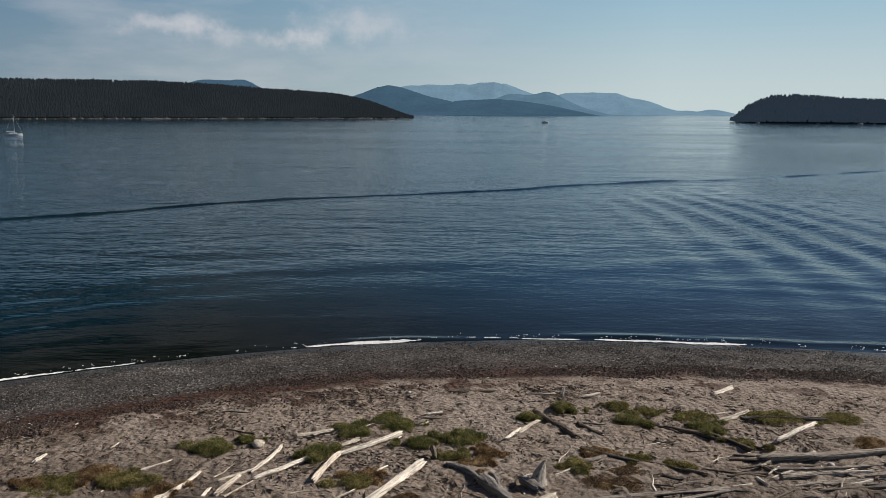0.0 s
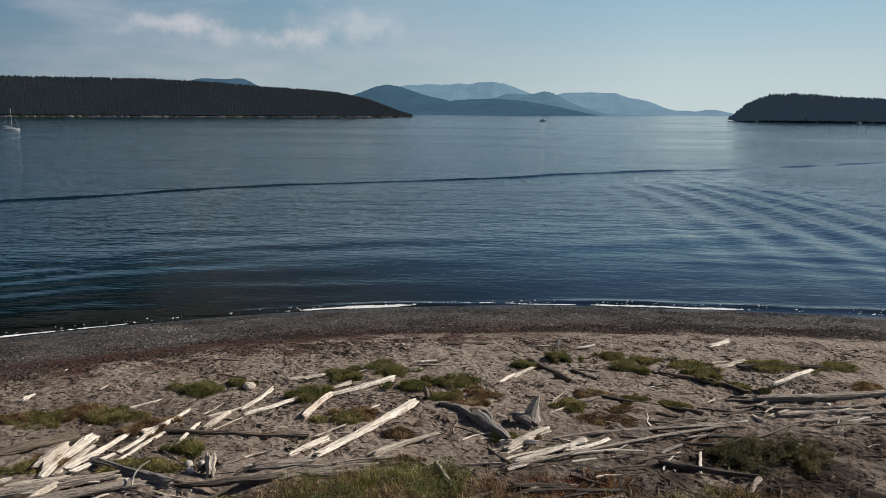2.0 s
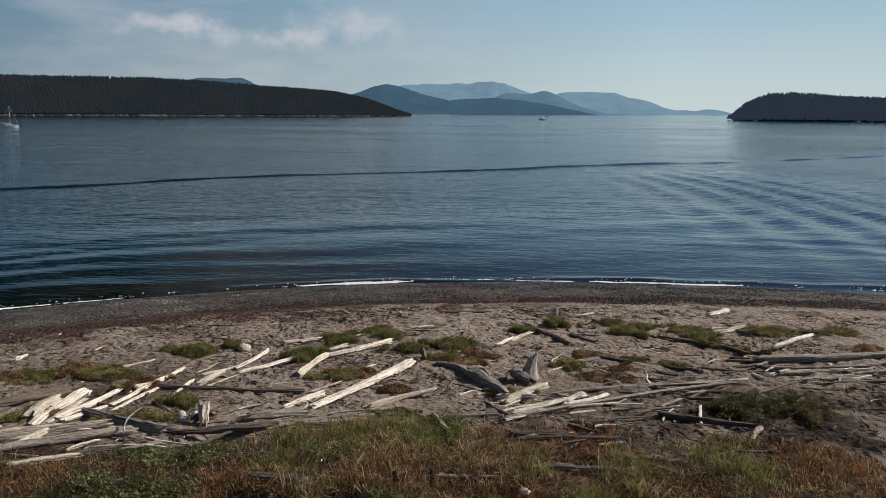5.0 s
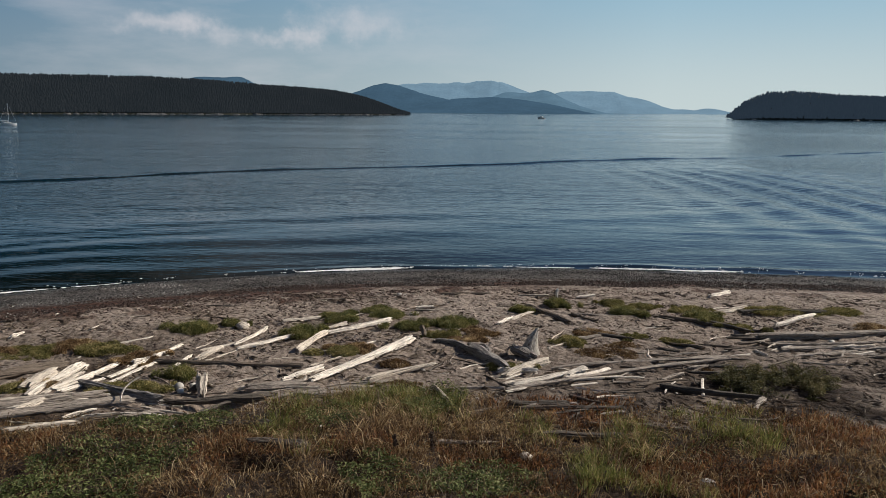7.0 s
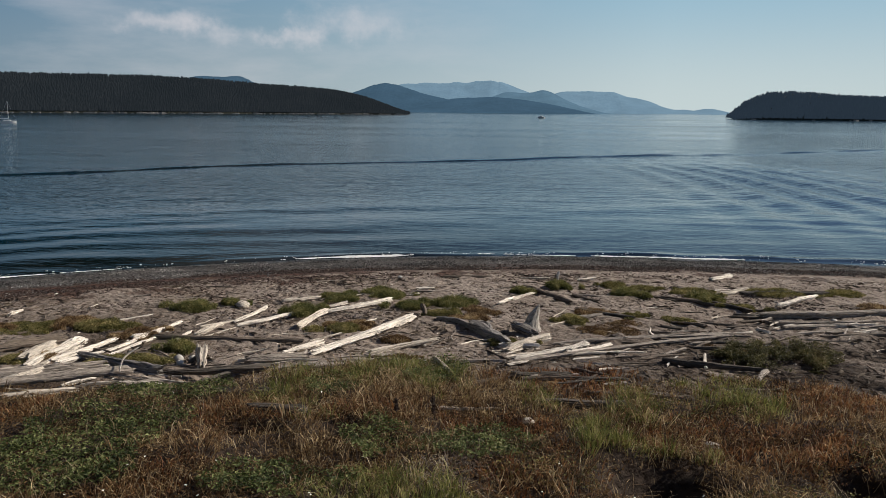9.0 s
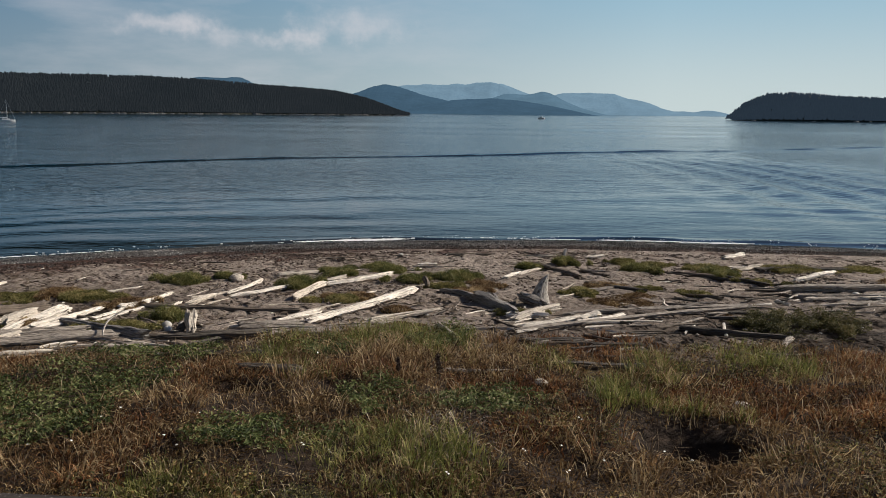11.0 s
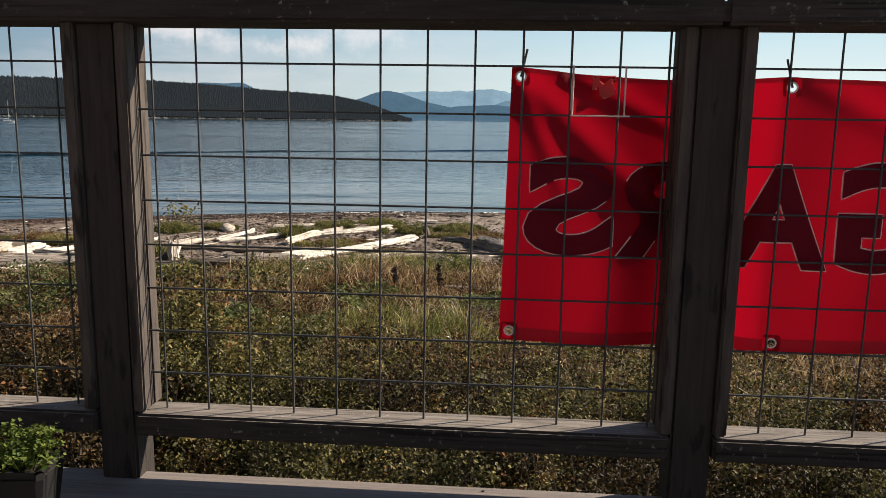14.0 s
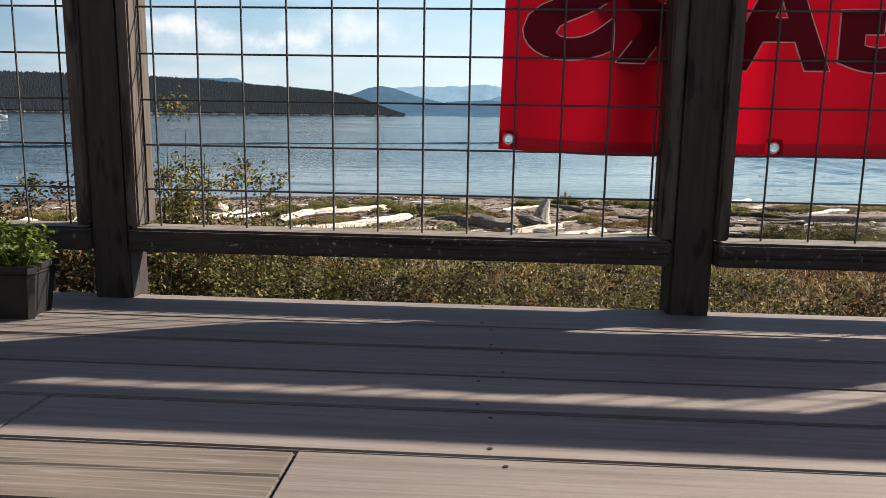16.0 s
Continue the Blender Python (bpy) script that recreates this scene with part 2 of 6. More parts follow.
M_RAIL_UP = wood("post_wood", (0.029, 0.023, 0.021), (0.049, 0.040, 0.037), stretch=(12, 12, 1), scale=9.0, vary=0.1, bump=0.4, depth=0.004)
M_DECK = plain("deck_wood", (0.138, 0.117, 0.109), (0.265, 0.233, 0.217), 11.0, 0.72, 0.8, 0.003, stretch=(0.35, 9, 9), vary=0.1)
M_DECK_GRAIN = wood("rough_deck_board", (0.105, 0.088, 0.078), (0.165, 0.142, 0.128), stretch=(0.5, 8, 8), scale=9.0, vary=0.0, bump=0.6, depth=0.003)
grain_tree = M_DECK_GRAIN.node_tree
grain_bsdf = grain_tree.nodes["Principled BSDF"]
grain_wave = noise_node(grain_tree, 1.1, 1.0, (1.0, 13.0, 1.0), rough=0.4)
grain_rings = grain_tree.nodes.new("ShaderNodeMath")
grain_rings.operation = "PINGPONG"
grain_rings.inputs[1].default_value = 0.045
grain_tree.links.new(grain_wave.outputs["Fac"], grain_rings.inputs[0])
grain_line = ramp(grain_tree, grain_rings.outputs["Value"], ((0.0, (1, 1, 1)), (0.012, (0, 0, 0)), (1.0, (0, 0, 0))))
grain_tree.links.new(mixed(grain_tree, grain_line, grain_bsdf.inputs["Base Color"].links[0].from_socket, (0.215, 0.195, 0.18)), grain_bsdf.inputs["Base Color"])
M_WIRE = plain("galvanised_wire", (0.032, 0.036, 0.038), (0.085, 0.09, 0.092), 60.0, 0.55, 0.1, 0.001, metal=0.15)
M_POT = plain("black_plastic", (0.008, 0.008, 0.009), (0.014, 0.014, 0.015), 30.0, 0.6, 0.05, 0.001)
M_SOIL = plain("potting_soil", (0.02, 0.015, 0.01), (0.05, 0.04, 0.03), 90.0, 0.95, 0.8, 0.01)
M_STONE = plain("pale_stone", (0.36, 0.34, 0.31), (0.62, 0.60, 0.56), 5.0, 0.8, 0.4, 0.02, vary=0.2)
M_ROCK = plain("shore_rock", (0.12, 0.115, 0.11), (0.28, 0.265, 0.25), 0.15, 0.9, 0.5, 0.5)
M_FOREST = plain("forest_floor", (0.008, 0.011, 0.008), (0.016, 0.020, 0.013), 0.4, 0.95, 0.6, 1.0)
M_HULL = plain("white_hull_paint", (0.74, 0.74, 0.73), (0.82, 0.82, 0.81), 2.0, 0.3, 0.05, 0.001)
M_GROMMET = plain("grommet_metal", (0.55, 0.55, 0.53), (0.8, 0.8, 0.78), 40.0, 0.35, 0.1, 0.001, metal=0.4)
M_FOAM = plain("sea_foam", (0.62, 0.64, 0.64), (0.85, 0.86, 0.86), 9.0, 0.6, 0.6, 0.02)
L_GREEN = leaf("beach_grass_green", ((0.1, (0.06, 0.07, 0.022)), (0.5, (0.17, 0.175, 0.055)), (0.95, (0.38, 0.33, 0.14))), patch=3.0)
L_OLIVE = leaf("beach_grass_olive", ((0.1, (0.06, 0.06, 0.018)), (0.5, (0.19, 0.175, 0.056)), (0.95, (0.44, 0.37, 0.17))), patch=3.0)
L_DRY = leaf("dry_grass", ((0.1, (0.05, 0.029, 0.014)), (0.5, (0.225, 0.135, 0.060)), (0.95, (0.68, 0.54, 0.32))), patch=3.0)
L_RUST = leaf("rust_brown_plant", ((0.1, (0.03, 0.014, 0.008)), (0.4, (0.14, 0.058, 0.025)), (0.72, (0.30, 0.14, 0.058)), (0.97, (0.50, 0.32, 0.16))))
L_TALL = leaf("dune_grass", ((0.1, (0.065, 0.078, 0.020)), (0.5, (0.19, 0.205, 0.058)), (0.85, (0.40, 0.37, 0.14)), (0.97, (0.55, 0.47, 0.26))), patch=3.0)
L_STRAW = leaf("pale_straw", ((0.1, (0.16, 0.11, 0.06)), (0.6, (0.40, 0.31, 0.18)), (0.95, (0.70, 0.60, 0.42))), through=0.2)
L_UNDER = leaf("withered_undergrowth", ((0.1, (0.026, 0.016, 0.009)), (0.45, (0.125, 0.070, 0.032)), (0.75, (0.25, 0.165, 0.072)), (0.97, (0.48, 0.38, 0.23))), patch=2.2)
L_COVER = leaf("leafy_ground_cover", ((0.1, (0.030, 0.044, 0.013)), (0.5, (0.098, 0.126, 0.038)), (0.95, (0.30, 0.32, 0.13))))
L_SHRUB = leaf("shrub_leaf", ((0.05, (0.018, 0.019, 0.010)), (0.42, (0.088, 0.086, 0.031)), (0.78, (0.30, 0.265, 0.092)), (0.97, (0.38, 0.185, 0.075))), through=0.33, patch=2.2)
L_TWIGS = leaf("dead_grey_twigs", ((0.1, (0.06, 0.045, 0.036)), (0.5, (0.17, 0.135, 0.108)), (0.95, (0.42, 0.36, 0.30))), through=0.0, patch=3.0)
L_ROSE = leaf("turning_shrub_leaf", ((0.05, (0.012, 0.009, 0.006)), (0.4, (0.045, 0.033, 0.016)), (0.7, (0.14, 0.095, 0.038)), (0.95, (0.28, 0.12, 0.045))), patch=2.2)
L_HERB = leaf("herb_leaf", ((0.1, (0.06, 0.11, 0.018)), (0.9, (0.25, 0.29, 0.07))))
L_BUSH = leaf("low_bush_leaf", ((0.1, (0.034, 0.036, 0.014)), (0.5, (0.105, 0.102, 0.036)), (0.95, (0.24, 0.20, 0.09))), through=0.3)
# needle colours are tinted blue for distance haze, more so on the headland
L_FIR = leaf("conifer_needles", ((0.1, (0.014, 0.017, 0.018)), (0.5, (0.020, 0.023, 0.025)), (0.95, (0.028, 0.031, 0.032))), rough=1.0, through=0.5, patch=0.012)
L_FIR_HAZE = leaf("haze_blue_needles", ((0.1, (0.012, 0.016, 0.020)), (0.5, (0.016, 0.021, 0.026)), (0.95, (0.020, 0.026, 0.031))), rough=1.0, through=0.5, patch=0.012)
for fir, air in ((L_FIR, (0.023, 0.030, 0.037)), (L_FIR_HAZE, (0.034, 0.054, 0.080))):        # haze of the bright air in front, given to both far forests as a glow
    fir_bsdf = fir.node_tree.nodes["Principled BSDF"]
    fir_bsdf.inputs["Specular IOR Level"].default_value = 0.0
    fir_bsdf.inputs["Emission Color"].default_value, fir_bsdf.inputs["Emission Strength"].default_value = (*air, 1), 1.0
M_TWIG = plain("twig_bark", (0.05, 0.035, 0.025), (0.12, 0.09, 0.06), 30.0, 0.9, 0.3, 0.002)
M_WEED = plain("dried_seaweed", (0.016, 0.008, 0.006), (0.055, 0.03, 0.02), 20.0, 0.85, 0.4, 0.01)
M_CHIP = plain("bleached_chips", (0.35, 0.31, 0.26), (0.7, 0.66, 0.58), 20.0, 0.85, 0.3, 0.01)
M_PEBBLE = leaf("gravel_pebbles", ((0.15, (0.02, 0.019, 0.019)), (0.55, (0.08, 0.077, 0.075)), (0.85, (0.19, 0.183, 0.175)), (1.0, (0.5, 0.48, 0.45))), rough=0.75, through=0.0, patch=0.5)
M_PETAL = plain("white_petal", (0.7, 0.7, 0.66), (0.85, 0.85, 0.8), 20.0, 0.7, 0.1, 0.001)


def cloth(name, colour, through):
    m, t, p = shader(name)
    n, c2 = noise_node(t, 900.0, 2.0), noise_node(t, 3.0, 4.0)
    c = mixed(t, 0.35, colour, ramp(t, c2.outputs["Fac"], ((0.3, tuple(v * 0.75 for v in colour)), (0.7, tuple(v * 1.1 for v in colour)))))
    t.links.new(c, p.inputs["Base Color"])
    p.inputs["Roughness"].default_value = 0.6
    p.inputs["Specular IOR Level"].default_value = 0.25
    bumped(t, p, n.outputs["Fac"], 0.15, 0.0005)
    tr, mx = t.nodes.new("ShaderNodeBsdfTranslucent"), t.nodes.new("ShaderNodeMixShader")
    t.links.new(c, tr.inputs["Color"])
    mx.inputs[0].default_value = through
    t.links.new(p.outputs["BSDF"], mx.inputs[1])
    t.links.new(tr.outputs["BSDF"], mx.inputs[2])
    t.links.new(mx.outputs["Shader"], t.nodes["Material Output"].inputs["Surface"])
    return m


M_RED = cloth("red_vinyl", (0.41, 0.003, 0.015), 0.5)
M_RED_HEM = cloth("red_vinyl_hem", (0.34, 0.005, 0.016), 0.22)
M_MAROON = cloth("maroon_print", (0.29, 0.014, 0.042), 0.6)
M_EDGE = cloth("pale_print_edge", (0.85, 0.66, 0.62), 0.1)
M_PATCH = cloth("pale_red_patch", (0.66, 0.16, 0.17), 0.6)


def ground_material():
    """Sand, gravel, seaweed wrack and soil, laid out by the sheet's own zone attributes."""
    m, t, p = shader("beach_ground")

    def zone(key):
        a = t.nodes.new("ShaderNodeAttribute")
        a.attribute_name = key
        return a.outputs["Fac"]
    fine, mid, big = noise_node(t, 38.0, 6.0), noise_node(t, 6.5, 6.0), noise_node(t, 0.5, 4.0)
    sand = ramp(t, fine.outputs["Fac"], ((0.32, (0.122, 0.106, 0.094)), (0.62, (0.365, 0.31, 0.268))))
    sand = mixed(t, 0.5, sand, ramp(t, mid.outputs["Fac"], ((0.36, (0.10, 0.086, 0.075)), (0.5, (0.35, 0.297, 0.256)))))
    litter = noise_node(t, 3.2, 9.0, rough=0.75)
    sand = mixed(t, ramp(t, litter.outputs["Fac"], ((0.56, (0, 0, 0)), (0.62, (0.75, 0.75, 0.75)))), sand, (0.075, 0.042, 0.03))
    grit = noise_node(t, 90.0, 3.0, rough=0.8)
    sand = mixed(t, 1.0, sand, ramp(t, grit.outputs["Fac"], ((0.36, (0.55, 0.53, 0.52)), (0.5, (1, 1, 1)), (0.68, (1.25, 1.25, 1.25)))), "MULTIPLY")
    sand = mixed(t, 1.0, sand, ramp(t, big.outputs["Fac"], ((0.35, (0.84, 0.80, 0.76)), (0.65, (1.06, 1.05, 1.04)))), "MULTIPLY")
    vo = t.nodes.new("ShaderNodeTexVoronoi")
    co = t.nodes.new("ShaderNodeTexCoord")
    t.links.new(co.outputs["Object"], vo.inputs["Vector"])
    vo.inputs["Scale"].default_value = 17.0
    sepc = t.nodes.new("ShaderNodeSeparateColor")
    t.links.new(vo.outputs["Color"], sepc.inputs["Color"])
    grav = ramp(t, sepc.outputs[0], ((0.0, (0.014, 0.013, 0.013)), (0.5, (0.048, 0.045, 0.044)), (0.85, (0.12, 0.115, 0.112)), (0.97, (0.26, 0.25, 0.245)), (1.0, (0.45, 0.43, 0.41))))
    grav = mixed(t, 1.0, grav, ramp(t, big.outputs["Fac"], ((0.3, (0.7, 0.68, 0.66)), (0.7, (1.1, 1.05, 1.0)))), "MULTIPLY")
    wrack = ramp(t, mid.outputs["Fac"], ((0.38, (0.016, 0.008, 0.006)), (0.66, (0.105, 0.052, 0.036))))
    soil = ramp(t, mid.outputs["Fac"], ((0.3, (0.010, 0.006, 0.004)), (0.7, (0.042, 0.025, 0.015))))
    c = mixed(t, zone("gravel"), sand, grav)
    c = mixed(t, zone("wrack"), c, wrack)
    c = mixed(t, zone("soil"), c, soil)
    wet = mixed(t, 1.0, c, (0.55, 0.55, 0.56), "MULTIPLY")
    c = mixed(t, zone("wet"), c, wet)
    t.links.new(c, p.inputs["Base Color"])
    rg = t.nodes.new("ShaderNodeMapRange")
    rg.inputs["To Min"].default_value, rg.inputs["To Max"].default_value = 0.9, 0.38
    t.links.new(zone("wet"), rg.inputs["Value"])
    t.links.new(rg.outputs["Result"], p.inputs["Roughness"])
    p.inputs["Specular IOR Level"].default_value = 0.2
    dimple = t.nodes.new("ShaderNodeTexVoronoi")
    dimple.feature = "SMOOTH_F1"
    dimple.inputs["Scale"].default_value = 6.5
    t.links.new(co.outputs["Object"], dimple.inputs["Vector"])
    n = bumped(t, None, dimple.outputs["Distance"], 1.0, 0.10)
    n = bumped(t, None, mid.outputs["Fac"], 0.8, 0.07, n)
    n = bumped(t, None, fine.outputs["Fac"], 0.9, 0.035, n)
    inv = t.nodes.new("ShaderNodeMath")
    inv.operation = "MULTIPLY"
    t.links.new(vo.outputs["Distance"], inv.inputs[0])
    t.links.new(zone("gravel"), inv.inputs[1])
    bumped(t, p, inv.outputs["Value"], -0.8, 0.03, n)
    return m


def water_material():
    m, t, p = shader("sea_water")
    a = t.nodes.new("ShaderNodeAttribute")
    a.attribute_name = "shallow"
    c = mixed(t, a.outputs["Fac"], WATER_DEEP, WATER_SHALLOW)
    t.links.new(c, p.inputs["Base Color"])
    wind = noise_node(t, 0.02, 4.0, (0.25, 1.0, 1.0))
    rg = t.nodes.new("ShaderNodeMapRange")
    for key, v in (("From Min", 0.38), ("From Max", 0.62), ("To Min", 0.05), ("To Max", 0.15)):
        rg.inputs[key].default_value = v
    t.links.new(wind.outputs["Fac"], rg.inputs["Value"])
    still = t.nodes.new("ShaderNodeAttribute")
    still.attribute_name = "calm"
    glassy = t.nodes.new("ShaderNodeMix")
    glassy.inputs[3].default_value = 0.025
    t.links.new(still.outputs["Fac"], glassy.inputs[0])
    t.links.new(rg.outputs["Result"], glassy.inputs[2])
    t.links.new(glassy.outputs[0], p.inputs["Roughness"])
    p.inputs["IOR"].default_value = 1.24
    swell, chop, fine = noise_node(t, 0.4, 5.0, (0.5, 1.0, 1.0)), noise_node(t, 1.3, 4.0, (0.6, 1.0, 1.0)), noise_node(t, 5.0, 3.0, (0.7, 1.0, 1.0))
    gust = noise_node(t, 0.085, 6.0, (0.4, 1.0, 1.0), rough=0.7)
    n = None
    for height, strength, quiet, distance in ((gust, 0.42, 0.08, 1.0), (swell, 0.2, 0.05, 0.4), (chop, 0.2, 0.06, 0.1), (fine, 0.16, 0.12, 0.02)):
        n = bumped(t, p, height.outputs["Fac"], strength, distance, n)
        ease = t.nodes.new("ShaderNodeMapRange")
        ease.inputs["To Min"].default_value, ease.inputs["To Max"].default_value = strength, quiet
        t.links.new(still.outputs["Fac"], ease.inputs["Value"])
        t.links.new(ease.outputs["Result"], n.node.inputs["Strength"])
    return m


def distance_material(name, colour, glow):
    """Far backdrop: haze of kilometres of air painted in as blue colour and faint glow."""
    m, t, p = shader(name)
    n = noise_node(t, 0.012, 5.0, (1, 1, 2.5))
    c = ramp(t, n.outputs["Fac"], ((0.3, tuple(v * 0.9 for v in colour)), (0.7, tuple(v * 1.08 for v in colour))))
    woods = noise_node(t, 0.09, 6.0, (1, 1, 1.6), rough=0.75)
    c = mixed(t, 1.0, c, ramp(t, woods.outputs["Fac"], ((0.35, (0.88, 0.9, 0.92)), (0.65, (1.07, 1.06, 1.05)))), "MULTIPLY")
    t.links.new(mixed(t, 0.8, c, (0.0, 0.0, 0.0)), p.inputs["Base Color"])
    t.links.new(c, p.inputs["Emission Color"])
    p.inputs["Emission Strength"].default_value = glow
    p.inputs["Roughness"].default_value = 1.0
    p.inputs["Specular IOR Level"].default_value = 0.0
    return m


# ---- building helpers ----
def mesh_from(name, verts, faces, material, smooth=False):
    me = bpy.data.meshes.new(name)
    me.from_pydata([tuple(v) for v in verts] if not isinstance(verts, np.ndarray) else verts.tolist(), [], faces if isinstance(faces, list) else faces.tolist())
    me.materials.append(material)
    if smooth:
        me.polygons.foreach_set("use_smooth", [True] * len(me.polygons))
    me.update()
    return me


def part(name, me, parent, label=""):
    ob = new(name, me)
    ob.parent = parent
    return tagged(ob, label)


def box_mesh(name, x0, x1, y0, y1, z0, z1, material, bevel=0.004):
    bm = bmesh.new()
    bmesh.ops.create_cube(bm, size=1.0, matrix=Matrix.LocRotScale(((x0 + x1) / 2, (y0 + y1) / 2, (z0 + z1) / 2), None, (x1 - x0, y1 - y0, z1 - z0)))
    if bevel:
        bmesh.ops.bevel(bm, geom=bm.edges[:], offset=bevel, segments=2, affect="EDGES")
    me = bpy.data.meshes.new(name)
    bm.to_mesh(me)
    bm.free()
    me.materials.append(material)
    return me


def grid_mesh(name, xs, ys, zfun, material, smooth=True):
    X, Y = np.meshgrid(xs, ys)
    Z = zfun(X, Y)
    nx, ny = len(xs), len(ys)
    verts = np.stack([X.ravel(), Y.ravel(), Z.ravel()], 1)
    i = (np.arange(ny - 1)[:, None] * nx + np.arange(nx - 1)[None, :]).ravel()
    faces = np.stack([i, i + 1, i + nx + 1, i + nx], 1)
    return mesh_from(name, verts, faces, material, smooth), X, Y


def zone(me, key, values):
    a = me.attributes.new(key, "FLOAT", "POINT")
    a.data.foreach_set("value", np.ascontiguousarray(np.clip(values, 0, 1).ravel(), dtype=np.float32))


def lumps(X, Y, scale, seed=0.0, octaves=3):
    """Smooth value noise in numpy, about -1 to 1."""
    out, amp, tot = np.zeros_like(X, dtype=float), 1.0, 0.0
    for o in range(octaves):
        f = scale * 2 ** o
        x, y = X * f + seed * 17.3 + o * 5.1, Y * f - seed * 9.7 + o * 3.3
        xi, yi = np.floor(x), np.floor(y)
        u, v = x - xi, y - yi
        u, v = u * u * (3 - 2 * u), v * v * (3 - 2 * v)

        def h(a, b):
            s = np.sin(a * 127.1 + b * 311.7 + seed) * 43758.5453
            return (s - np.floor(s)) * 2 - 1
        out += amp * ((h(xi, yi) * (1 - u) + h(xi + 1, yi) * u) * (1 - v) + (h(xi, yi + 1) * (1 - u) + h(xi + 1, yi + 1) * u) * v)
        tot += amp
        amp *= 0.5
    return out / tot


def smooth01(x, a, b):
    t = np.clip((x - a) / (b - a), 0, 1)
    return t * t * (3 - 2 * t)


def shore_y(X):
    """Where the waterline runs: a bay that bends towards the land on the far left."""
    d = X - 5.0
    near = 36.05 - np.where(d < 0, 0.0127, 0.0032) * d * d
    return np.where(d > -40, np.where(d < 60, near, 24.53 - 0.42 * (d - 60)), 15.73 - 0.5 * (-40 - d))


def tide(X):
    """How much wider than usual the gravel lies between the waterline and the high-water mark."""
    return np.interp(X, (-18, -14, -9.5, -5, 3, 9, 20), (2.6, 1.9, 0.8, 0.1, -0.1, -1.0, -1.1))


def hollow(X, Y):
    """Dark sunken gaps in the bank's growth."""
    h = np.zeros_like(X, dtype=float)
    for cx, cy, rx, ry, deep in ((-3.6, 10.6, 0.54, 0.27, 0.55), (-2.2, 10.7, 0.27, 0.27, 0.6), (2.5, 9.3, 0.62, 0.7, 1.0), (1.8, 12.8, 0.54, 0.45, 0.35), (5.2, 9.3, 0.36, 0.63, 0.7), (-5.4, 13.7, 0.54, 0.36, 0.3)):
        h = np.maximum(h, deep * np.exp(-((X - cx) / rx) ** 2 - ((Y - cy) / ry) ** 2))
    return h


def land(X, Y):
    """Height of the beach and the bank, without its small relief."""
    a = np.maximum(0.125 * (shore_y(X) - Y), -3.0)
    b = np.interp(Y, (-30, 3, 8, 11, 14, 17, 20, 25, 40), (2.7, 2.4, 2.1, 1.88, 1.6, 1.36, 1.3, 1.22, 1.2))
    h = np.maximum(0.35 - np.abs(a - b), 0) / 0.35
    hummocks = 0.17 * lumps(X, Y, 0.6, 71.0, 3) * (1 - smooth01(Y, 10.5, 14.0)) * smooth01(Y, 2.6, 4.0) - 0.7 * hollow(X, Y)
    return np.minimum(a, b) - h * h * 0.0875 + hummocks


def land_at(x, y):
    return float(land(np.array([float(x)]), np.array([float(y)]))[0])


